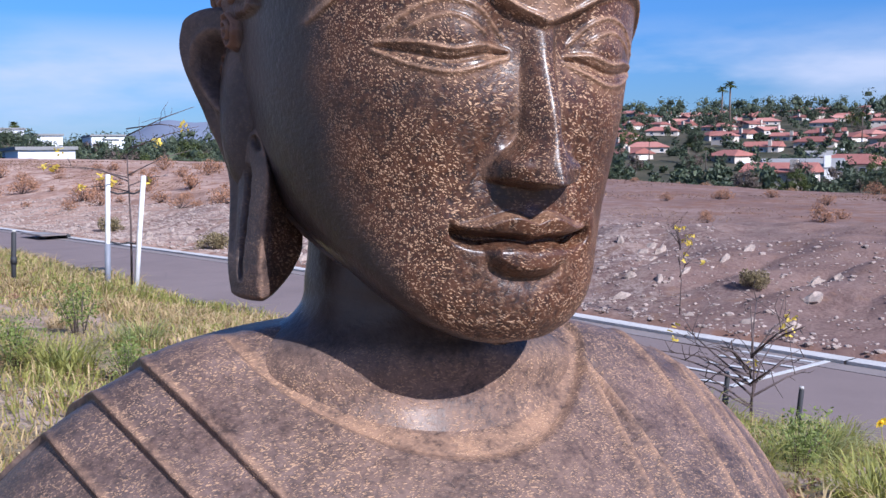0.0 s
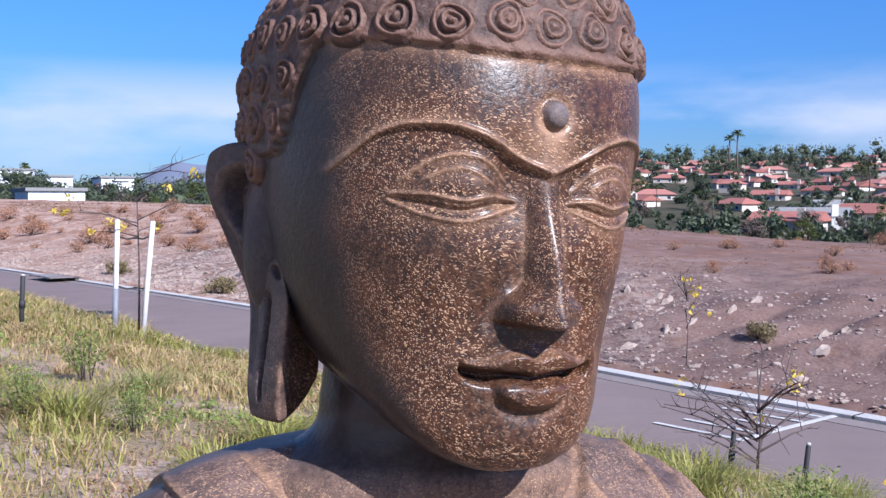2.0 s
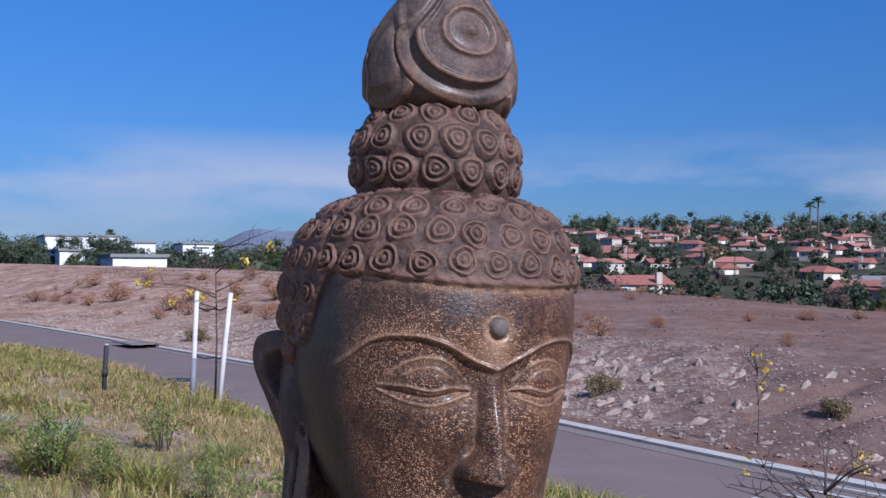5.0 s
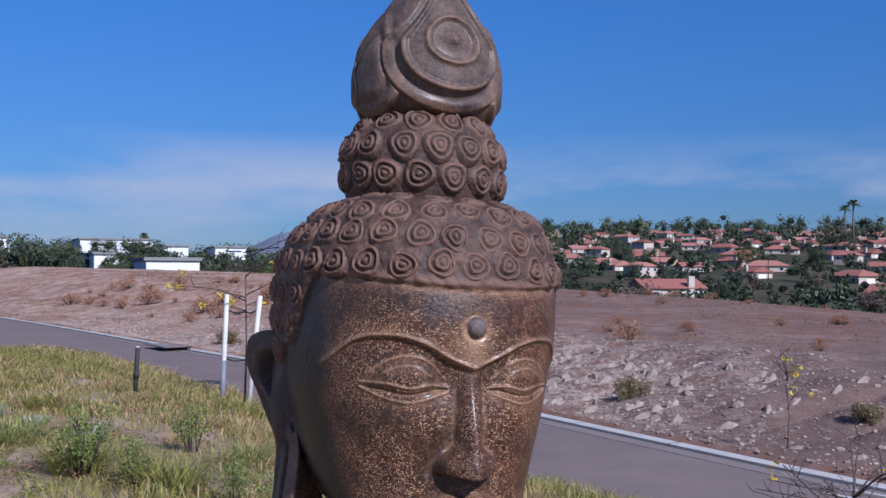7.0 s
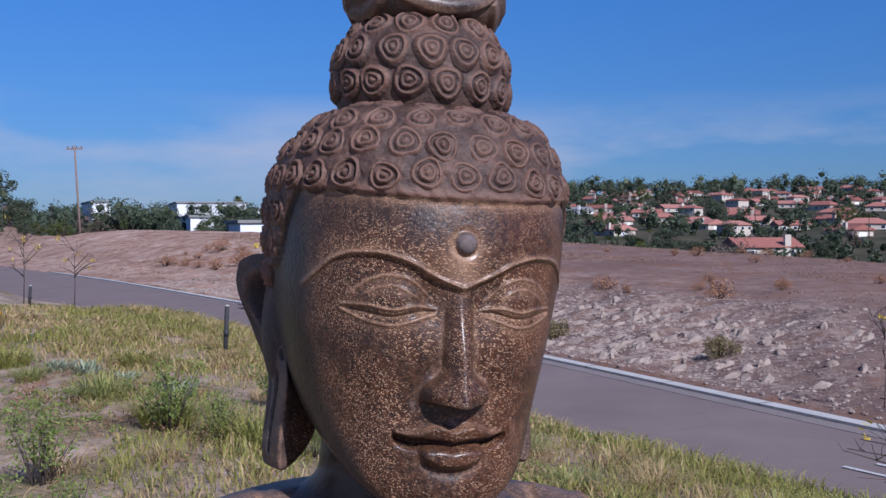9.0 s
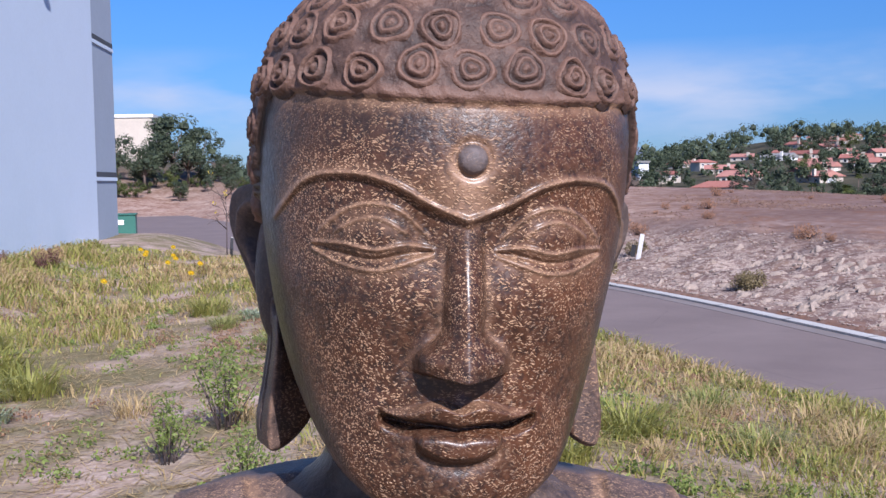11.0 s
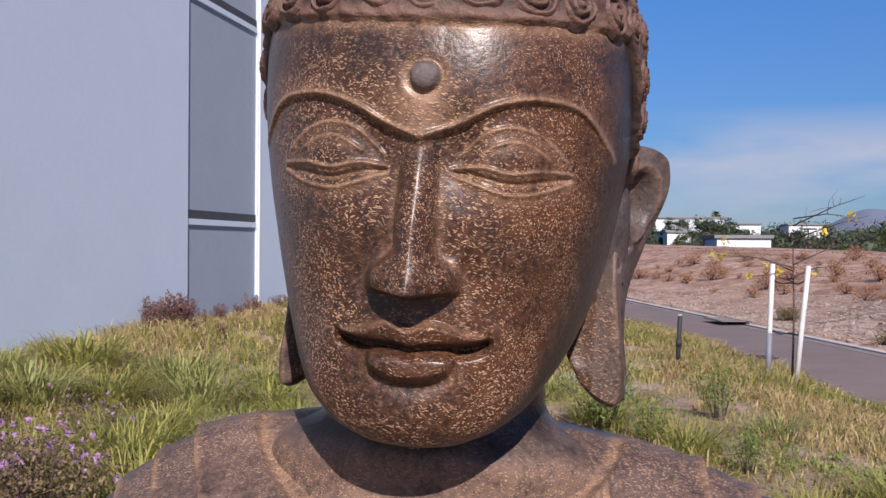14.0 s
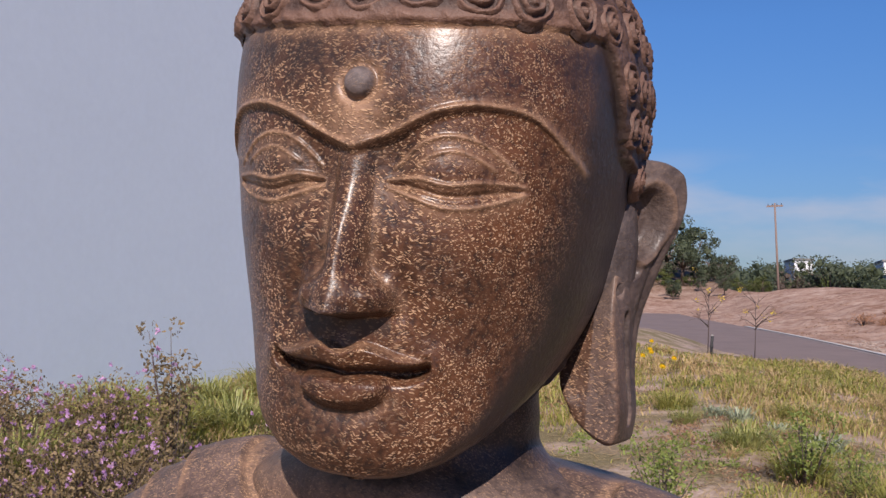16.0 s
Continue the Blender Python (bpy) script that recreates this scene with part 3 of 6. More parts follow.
    dust_and_light += 0.40 * bell(z - up_top, 0.0018) * inside + 0.35 * bell(z - low_bot + 0.003, 0.005) * (s < 0.03)
    # chin, cheeks
    h += 0.0035 * bell(s, 0.024) * bell(z - 1.490, 0.014)
    h += 0.003 * bell(s - 0.058, 0.026) * bell(z - 1.585, 0.026)
    # mark on the forehead
    d = np.hypot(x - 0.0015, z - 1.6775)
    h += np.where(d < 0.0080, 0.0055 * np.sqrt(np.clip(1 - (d / 0.0080) ** 2, 0, 1)), 0) - 0.0013 * bell(d - 0.0098, 0.0020)
    dust_and_light += 0.6 * bell(d - 0.0110, 0.0030) + 0.5 * bell(x, 0.020) * bell(z - 1.664, 0.014)
    return h, np.clip(dust_and_light, 0, 1) * (1 - 0.9 * (d < 0.0080))


HZ = [1.471, 1.4745, 1.480, 1.492, 1.509, 1.525, 1.541, 1.575, 1.609, 1.643, 1.677, 1.711, 1.738, 1.760, 1.778, 1.792]
HA = [0.004, 0.022, 0.038, 0.057, 0.0720, 0.0825, 0.0905, 0.1020, 0.1090, 0.1140, 0.1168, 0.1165, 0.1105, 0.097, 0.074, 0.020]
HF = [0.070, 0.085, 0.0915, 0.096, 0.0985, 0.0995, 0.1000, 0.1010, 0.1040, 0.1070, 0.1072, 0.1015, 0.0945, 0.084, 0.060, 0.000]
HB = [0.064, 0.050, 0.035, 0.010, -0.025, -0.065, -0.095, -0.135, -0.158, -0.171, -0.176, -0.172, -0.160, -0.139, -0.109, -0.060]


def head_at(phi, z):
    """A point of the plain head: turn from the front, and height."""
    c, s = np.cos(phi), np.sin(phi)
    a, f, b = table(z, HZ, HA), table(z, HZ, HF), table(z, HZ, HB)
    mid = 0.55 * (f + b) * (1 - smooth01(z, 1.50, 1.58)) - 0.036 * smooth01(z, 1.52, 1.60) * (1 - smooth01(z, 1.735, 1.79))
    e = 0.93 - 0.09 * smooth01(z, 1.54, 1.62)
    x = 1.012 * a * np.sign(s) * np.abs(s) ** e
    y = mid + np.where(c > 0, (f - mid) * np.abs(c) ** e, (b - mid) * np.abs(c) ** e)
    return x, y


def dome(bm_list, centre, out_dir, up, radius, height, turns, rng):
    """A worn snail curl: a low boss with a rolled ring, a groove and a knob."""
    nr, na = 19, 30
    r = np.linspace(1.0, 0.0, nr)[:, None]
    a = np.linspace(0, 2 * np.pi, na, endpoint=False)[None]
    phase, worn = rng.uniform(0, 2 * np.pi), rng.uniform(0.55, 1.1)
    q = r + 0.04 * np.sin(a + phase) + 0.025 * np.sin(2 * a - phase) + 0.05 * ((a + phase) % (2 * np.pi) / (2 * np.pi) - 0.5)
    ring, groove, knob = bell(q - 0.72, 0.10) + 0.8 * bell(q - 0.37, 0.08), bell(q - 0.55, 0.08) + 0.5 * bell(q - 0.22, 0.06), bell(q, 0.17)
    lift = height * (0.66 * np.clip(1 - r**2.6, 0, 1) + worn * (0.30 * ring - 0.24 * groove + 0.26 * knob) + 0.07 * np.sin(5 * a + 2 * phase) * bell(r - 0.8, 0.15))
    side = out_dir.cross(up).normalized()
    top = side.cross(out_dir).normalized()
    wob = 1 + 0.07 * np.sin(3 * a + phase)
    u, v = radius * r * np.cos(a) * wob, radius * r * np.sin(a) * wob
    p = np.array(centre)[None, None] + u[..., None] * np.array(side) + v[..., None] * np.array(top) + (lift - 0.0035)[..., None] * np.array(out_dir)
    # rings and knob paler, groove and rim low, to carry the crevice shade
    dust_and_light = np.clip(0.30 + 0.6 * ring + 0.4 * knob - 0.35 * groove - 0.25 * smooth01(r, 0.86, 1.0), 0, 1) * rng.uniform(0.55, 1.0) * np.ones_like(u)
    bm_list.append((p.reshape(-1, 3), grid_faces(na, nr, True), np.full(p.shape[0] * p.shape[1], 0.0), dust_and_light.ravel(), 1))


def build_statue():
    rng = np.random.default_rng(7)
    pieces = []  # points, quads, flecks with shade, dust with painted light, slot
    # head
    z = np.r_[np.linspace(1.470, 1.500, 50, endpoint=False), np.linspace(1.500, 1.700, 330, endpoint=False), np.linspace(1.700, 1.792, 60)]
    phi = np.radians(np.r_[np.linspace(-78, 78, 470, endpoint=False), np.linspace(78, 282, 110, endpoint=False)])
    Z, P = np.meshgrid(z, phi, indexing="ij")
    x, y = head_at(P, Z)
    deg = np.degrees(np.abs((P + np.pi) % (2 * np.pi) - np.pi))
    front = smooth01(np.cos(P), 0.05, 0.30)
    h, dust_and_light = face_relief(x, Z)
    y = y + h * front
    # hair stands proud of the brow and temples
    line = 1.7105 - 0.003 * np.cos(P * 3) - 0.060 * smooth01(deg, 64, 86) - 0.140 * smooth01(deg, 90, 116)
    hair = smooth01(Z, line - 0.001, line + 0.003)
    hair = hair * (1 + 0.30 * ripple(P * 0.11, Z, 0.0075, 2) + 0.18 * ripple(P * 0.11, Z, 0.003, 6))
    n2 = np.sqrt((x / 0.12) ** 2 + (y / 0.12) ** 2) + 1e-6
    x, y = x + 0.0042 * hair * x / 0.12 / n2, y + 0.0042 * hair * y / 0.12 / n2
    dust_and_light = np.clip(dust_and_light * front + 0.7 * bell(Z - line, 0.006) * (1 - smooth01(deg, 58, 68)) + 0.22 * hair, 0, 1)
    # flecks and brown tone thinned under the nose, painting its shadow darker
    fleck_and_shade = (1 - 0.85 * (np.hypot(x - 0.0015, Z - 1.6775) < 0.0085)) * smooth01(np.cos(P), 0.34, 0.72) * (1 - np.clip(hair, 0, 1)) * (1 - 0.40 * smooth01(Z, 1.665, 1.70)) * (1 - 0.8 * (np.abs(x) < 0.024) * bell(Z - 1.5545, 0.0065))
    pts = np.stack([x, y, Z], -1).reshape(-1, 3)
    quads = grid_faces(len(phi), len(z), True)
    hv = np.clip(hair, 0, 1).ravel()
    pieces.append((pts, quads, fleck_and_shade.ravel(), dust_and_light.ravel(), (hv[quads].mean(1) > 0.5).astype(int)))
    # curls in rows
    for row, zz in enumerate(np.r_[1.7245, 1.7475, 1.7675, 1.7815, np.arange(1.6975, 1.57, -0.0250)]):
        # evenly spaced along the girth at this height
        turn = np.linspace(0, 2 * np.pi, 721)
        gx, gy = head_at(turn, np.full(721, zz))
        girth = np.r_[0, np.cumsum(np.hypot(np.diff(gx), np.diff(gy)))]
        n = int(round(girth[-1] / 0.0288))
        for i in range(n):
            p = float(np.interp((i + 0.5 * (row % 2)) / n * girth[-1] + rng.normal(0, 0.0012), girth, turn))
            d = abs(math.degrees((p + math.pi) % (2 * math.pi) - math.pi))
            lo = 1.714 - 0.060 * float(smooth01(d, 64, 86)) - 0.140 * float(smooth01(d, 90, 116))
            if zz < lo + 0.006:
                continue
            cz = zz + rng.normal(0, 0.0012)
            cx, cy = head_at(np.array(p), np.array(cz))
            ax, ay = head_at(np.array(p), np.array(cz + 0.004))
            bx, by = head_at(np.array(p + 0.03), np.array(cz))
            t1 = Vector((float(ax - cx), float(ay - cy), 0.004))
            t2 = Vector((float(bx - cx), float(by - cy), 0))
            nrm = t2.cross(t1).normalized()
            if nrm.x * float(cx) + nrm.y * float(cy) < 0:
                nrm = -nrm
            rad = (0.0146 if row != 3 else 0.0138) * rng.uniform(0.95, 1.06)
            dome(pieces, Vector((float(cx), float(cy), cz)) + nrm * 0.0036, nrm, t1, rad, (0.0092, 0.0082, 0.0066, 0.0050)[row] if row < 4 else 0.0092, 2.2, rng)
    # topknot with curls
    zz = np.linspace(1.778, 1.868, 40)
    ph = np.linspace(0, 2 * np.pi, 96, endpoint=False)
    r = table(zz, [1.778, 1.792, 1.812, 1.832, 1.850, 1.868], [0.066, 0.0710, 0.0730, 0.0710, 0.060, 0.030])
    kx, ky = r[:, None] * np.sin(ph), r[:, None] * np.cos(ph) - 0.028
    pts = np.stack([kx, ky, zz[:, None] + 0 * kx], -1).reshape(-1, 3)
    pieces.append((pts, grid_faces(96, 40, True), np.zeros(len(pts)), np.full(len(pts), 0.25), 1))
    for row, (cz, n, cr) in enumerate(((1.803, 16, 0.0730), (1.8285, 15, 0.0720), (1.850, 13, 0.0590))):
        for i in range(n):
            p = 2 * math.pi * (i + 0.5 * (row % 2)) / n + rng.normal(0, 0.02)
            nrm = Vector((math.sin(p), math.cos(p), (-0.05, 0.25, 0.7)[row])).normalized()
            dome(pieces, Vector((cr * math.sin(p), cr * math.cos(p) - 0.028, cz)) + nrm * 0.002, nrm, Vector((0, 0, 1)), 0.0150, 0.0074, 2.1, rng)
    # flame finial: a ringed drop on its front and back, leaves at its sides
    zz = np.linspace(1.856, 2.020, 220)
    ph = np.linspace(-np.pi, np.pi, 360, endpoint=False)
    r = table(zz, [1.856, 1.866, 1.882, 1.900, 1.925, 1.957, 1.985, 2.005, 2.020], [0.054, 0.0615, 0.0650, 0.0645, 0.0588, 0.0430, 0.0238, 0.0090, 0.001])
    Zf, Pf = np.meshgrid(zz, ph, indexing="ij")
    rel, fd = np.zeros_like(Zf), np.zeros_like(Zf)

    def drop_at(turn, cz, size):
        """Distance in a tear-drop, 1 on its outline."""
        off = (Pf - turn + np.pi) % (2 * np.pi) - np.pi
        u, v = off * 0.060, Zf - cz
        return np.hypot(u * (1 + 0.9 * np.clip(v / 0.055, 0, 1)), np.where(v > 0, v * 0.60, v)) / size

    def edge(d):
        return smooth01(d, 1.04, 0.98)

    for turn, cz, size in ((1.25, 1.890, 0.036), (-1.25, 1.890, 0.036), (1.95, 1.884, 0.030), (-1.95, 1.884, 0.030)):
        d = drop_at(turn, cz, size)
        rel = np.where(d < 1.04, 0.0055 * edge(d) - 0.0035 * bell(d - 0.66, 0.14) - 0.002 * bell(d, 0.3), rel)
        fd += 0.4 * bell(d - 0.95, 0.07)
    for turn in (0.0, np.pi):
        d = drop_at(turn, 1.921, 0.062)
        rel = np.where(d < 1.03, 0.0050 * edge(d) - 0.0040 * bell(d - 0.80, 0.085), rel)
        fd += 0.4 * bell(d - 0.96, 0.04)
        d = drop_at(turn, 1.921, 0.0435)
        eye = np.hypot(((Pf - turn + np.pi) % (2 * np.pi) - np.pi) * 0.058, Zf - 1.9235)
        rel = np.where(d < 1.03, 0.0010 + 0.0075 * edge(d) - 0.0040 * smooth01(d, 0.93, 0.86) + 0.0036 * bell(eye - 0.0215, 0.0024) - 0.0015 * smooth01(eye, 0.0200, 0.016) + 0.0065 * bell(eye, 0.0065), rel)
        fd += 0.6 * bell(d - 0.97, 0.05) + 0.5 * bell(eye - 0.0215, 0.0025)
    R = r[:, None] * (1 + 0 * Pf) + rel * np.clip(r[:, None] / 0.04, 0, 1)
    pts = np.stack([R * np.sin(Pf), R * np.cos(Pf) * 0.94 - 0.028, Zf], -1).reshape(-1, 3)
    pieces.append((pts, grid_faces(360, 220, True), np.full(len(pts), 0.22), np.clip(fd.ravel() + 0.20, 0, 1) * 0.7, 0))
    # ears: a wedge with a front face, a ridge and a hollowed outer face down to a long slit lobe
    EZ = [1.484, 1.500, 1.530, 1.560, 1.595, 1.640, 1.660]
    EAR = {
        -1: ([0.082, 0.078, 0.074, 0.084, 0.096, 0.101, 0.105], [0.106, 0.108, 0.106, 0.104, 0.105, 0.107, 0.112], [0.116, 0.118, 0.1145, 0.1125, 0.1260, 0.1425, 0.139], [-0.050, -0.054, -0.066, -0.076, -0.083, -0.088, -0.086], -0.022),
        1: ([0.090, 0.0865, 0.080, 0.088, 0.098, 0.103, 0.107], [0.116, 0.1195, 0.117, 0.113, 0.111, 0.113, 0.118], [0.123, 0.1245, 0.1215, 0.1225, 0.1335, 0.1485, 0.145], [-0.070, -0.077, -0.083, -0.085, -0.085, -0.082, -0.078], -0.036),
    }
    for side in (-1, 1):
        ix, rx, ox, oy, ry = EAR[side]
        v = np.linspace(0, 1, 240)
        ez = 1.484 + 0.178 * v
        ix, rx, ox, oy = (table(ez, EZ, t)[:, None] for t in (ix, rx, ox, oy))
        iy = table(ez, EZ, [-0.036, -0.034, -0.040, -0.046, -0.056, -0.064, -0.066])[:, None]
        ry = ry - (0.034 if side < 0 else 0.020) * smooth01(ez, 1.555, 1.625)[:, None]
        w = np.linspace(0, 1, 44, endpoint=False)[None]
        corners = [(ix, iy), (rx, ry), (ox, oy), (ix + 0.011, oy + 0.004)]
        px = np.concatenate([a[0] + (b[0] - a[0]) * w for a, b in zip(corners, corners[1:] + corners[:1])], 1)
        py = np.concatenate([a[1] + (b[1] - a[1]) * w for a, b in zip(corners, corners[1:] + corners[:1])], 1)
        for _ in range(22):
            px = (np.roll(px, 1, 1) + 2 * px + np.roll(px, -1, 1)) / 4
            py = (np.roll(py, 1, 1) + 2 * py + np.roll(py, -1, 1)) / 4
        V = v[:, None] + 0 * px
        n = px.shape[1]
        e = (np.arange(n)[None] - 44) / 44.0 + 0 * px
        zz = ez[:, None] + 0 * px
        # hollows of the outer face: the bowl, two pits below it and the slit of the lobe
        face = smooth01(e, 0.02, 0.12) * (1 - smooth01(e, 0.88, 0.98))
        oval = np.hypot((e - 0.42) / 0.36, (zz - 1.622) / 0.0230)
        cutin = 0.0125 * smooth01(oval, 1.0, 0.66) - 0.0022 * bell(oval - 1.14, 0.13)
        cutin += 0.0085 * smooth01(np.hypot((e - 0.30) / 0.26, (zz - 1.5925) / 0.0080), 1.0, 0.5)
        cutin += 0.0070 * smooth01(np.hypot((e - 0.14) / 0.12, (zz - 1.5790) / 0.0052), 1.0, 0.4)
        cutin += 0.0075 * smooth01(np.abs(e - 0.52 - 2.0 * (1.53 - zz)), 0.085, 0.035) * smooth01(zz, 1.496, 1.502) * (1 - smooth01(zz, 1.560, 1.568))
        cutin += 0.0016 * bell(e - 0.80, 0.07) * smooth01(zz, 1.505, 1.53) * (1 - smooth01(zz, 1.63, 1.65))
        px = px - face * cutin
        py = py - face * 0.35 * cutin
        # rounded ends
        close = np.sqrt(np.clip(1 - (1 - np.clip(V / 0.030, 0, 1)) ** 2, 0, 1)) * np.sqrt(np.clip(1 - np.clip((V - 0.94) / 0.06, 0, 1) ** 2, 0, 1))
        close = 0.02 + 0.98 * close
        mx, my = px.mean(1, keepdims=True), py.mean(1, keepdims=True)
        px, py = mx + (px - mx) * close, my + (py - my) * close
        inward = np.clip((rx - px) / (rx - ix), 0, 1)
        zz = zz + 0.017 * inward**1.8 * (1 - smooth01(V, 0.0, 0.22))
        pts = np.stack([side * px, py, zz], -1).reshape(-1, 3)
        q = grid_faces(n, 240, True)
        lobe = 0.55 * (1 - smooth01(V, 0.30, 0.55)) * (1 - smooth01(e, 0.2, 0.8)) + 0.10
        pieces.append((pts, q if side > 0 else q[:, ::-1], lobe.ravel(), (0.10 + 0.35 * bell(e, 0.08) + 0.3 * bell(oval - 1.1, 0.1)).ravel(), 0))
        # root that joins the ear to the skull
        zz = np.linspace(1.548, 1.660, 24)
        ph = np.linspace(0, 2 * np.pi, 20, endpoint=False)
        rx = 0.017 * np.sqrt(np.clip(1 - ((zz - 1.604) / 0.056) ** 2, 0.0, 1))
        pts = np.stack([side * (0.100 + rx[:, None] * np.sin(ph) * 1.2), -0.064 + rx[:, None] * np.cos(ph) * 1.3, zz[:, None] + 0 * ph], -1).reshape(-1, 3)
        pieces.append((pts, grid_faces(20, 24, True), np.full(len(pts), 0.1), np.zeros(len(pts)), 0))
    # neck
    zz = np.linspace(1.40, 1.575, 60)
    ph = np.linspace(0, 2 * np.pi, 80, endpoint=False)
    r = table(zz, [1.40, 1.430, 1.452, 1.461, 1.469, 1.478, 1.50, 1.54, 1.575], [0.128, 0.122, 0.114, 0.100, 0.083, 0.0735, 0.0690, 0.067, 0.066])
    pts = np.stack([r[:, None] * np.sin(ph), r[:, None] * np.cos(ph) * np.where(np.cos(ph) > 0, table(zz, [1.40, 1.45, 1.475, 1.575], [0.75, 0.70, 0.95, 0.95])[:, None], 0.62) - 0.044, zz[:, None] + 0 * ph], -1).reshape(-1, 3)
    # lit side of the neck painted paler with flecks, shaded side left dark
    sunlit_speck = (0.4 * smooth01(np.cos(ph) * 0.6 + np.sin(ph), 0.2, 0.9)[None] * (1 - smooth01(zz, 1.50, 1.55))[:, None]).ravel()
    low = (1 - smooth01(zz, 1.452, 1.468))[:, None] * np.ones((1, 80))
    pieces.append((pts, grid_faces(80, 60, True), np.maximum(sunlit_speck, 0.8 * low.ravel()), 0.15 * sunlit_speck + 0.05 + 0.30 * low.ravel(), 0))
    # robed body down to the ground
    zz = np.r_[np.linspace(0.0, 1.15, 24, endpoint=False), np.linspace(1.15, 1.37, 90, endpoint=False), np.linspace(1.37, 1.463, 250, endpoint=False), np.linspace(1.463, 1.474, 24)]
    ph = np.linspace(-np.pi, np.pi, 720, endpoint=False)
    BZ = [0.0, 0.6, 1.10, 1.25, 1.32, 1.37, 1.400, 1.425, 1.442, 1.455, 1.463, 1.469, 1.474]
    a = table(zz, BZ, [0.25, 0.265, 0.300, 0.318, 0.311, 0.284, 0.257, 0.225, 0.190, 0.156, 0.118, 0.076, 0.020])
    f = table(zz, BZ, [0.20, 0.200, 0.202, 0.200, 0.182, 0.152, 0.116, 0.078, 0.056, 0.042, 0.028, 0.016, 0.006])
    b = table(zz, BZ, [0.13, 0.130, 0.135, 0.135, 0.130, 0.120, 0.110, 0.098, 0.088, 0.078, 0.066, 0.046, 0.014])
    Zb, Pb = np.meshgrid(zz, ph, indexing="ij")
    c, s = np.cos(Pb), np.sin(Pb)
    # rounded at the front, and a little narrower over the right shoulder
    X = a[:, None] * np.sign(s) * np.abs(s) ** np.where(c > 0, 1.0, 0.9) * np.where(s < 0, 0.925, 1.0)
    Y = np.where(c > 0, f[:, None], b[:, None]) * np.sign(c) * np.abs(c) ** np.where(c > 0, 0.95, 0.85) - 0.05
    rel, fd = robe_relief(X, Y, Zb)
    nx, ny = s * 0.6, c
    X, Y, Zb2 = X + rel * nx, Y + rel * ny, Zb + rel * 0.6 * smooth01(Zb, 1.36, 1.44)
    pts = np.stack([X, Y, Zb2], -1).reshape(-1, 3)
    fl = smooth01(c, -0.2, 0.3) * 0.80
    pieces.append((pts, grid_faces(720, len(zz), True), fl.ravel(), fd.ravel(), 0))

    V, F, A, D, G, S, k = [], [], [], [], [], [], 0
    for pts, quads, fl, du, slot in pieces:
        V.append(pts)
        F.append(quads + k)
        A.append(fl)
        D.append(du)
        ear = 0.42 * (np.abs(pts[:, 0]) > 0.10) * (pts[:, 2] > 1.47) * (pts[:, 2] < 1.68) * smooth01(-pts[:, 1], 0.0, 0.03)
        # forehead mark greyed as well: its polished sheen put into the colour
        G.append(np.maximum(ear + 0.52 * smooth01(1.478 - pts[:, 2], 0.0, 0.016), 0.45 * smooth01(pts[:, 2], 1.858, 1.875) + 0.8 * (np.hypot(pts[:, 0] - 0.0015, pts[:, 2] - 1.6775) < 0.0082) * (pts[:, 1] > 0)))
        S.append(np.broadcast_to(np.asarray(slot), len(quads)))
        k += len(pts)
    me = mesh_of("stone_statue", np.vstack(V), np.vstack(F)[:, ::-1].copy(), [M_STONE, M_HAIR], True, {"fleck_and_shade": np.concatenate(A), "dust_and_light": np.concatenate(D), "dull_and_sheen": np.concatenate(G)}, np.concatenate(S))
    ob = new("stone_statue", me)
    turn = Matrix((( E_LEFT.x, E_FRONT.x, 0), (E_LEFT.y, E_FRONT.y, 0), (0, 0, 1))).to_4x4()
    pivot = Matrix.Translation((0, 0, 1.6))
    lean = pivot @ Matrix.Rotation(radians(2.8), 4, "Y") @ pivot.inverted()
    ob.matrix_world = Matrix.Translation(AXIS) @ turn @ lean
    return tagged(ob, "carved brown stone statue with curled hair and flame finial", "statue")


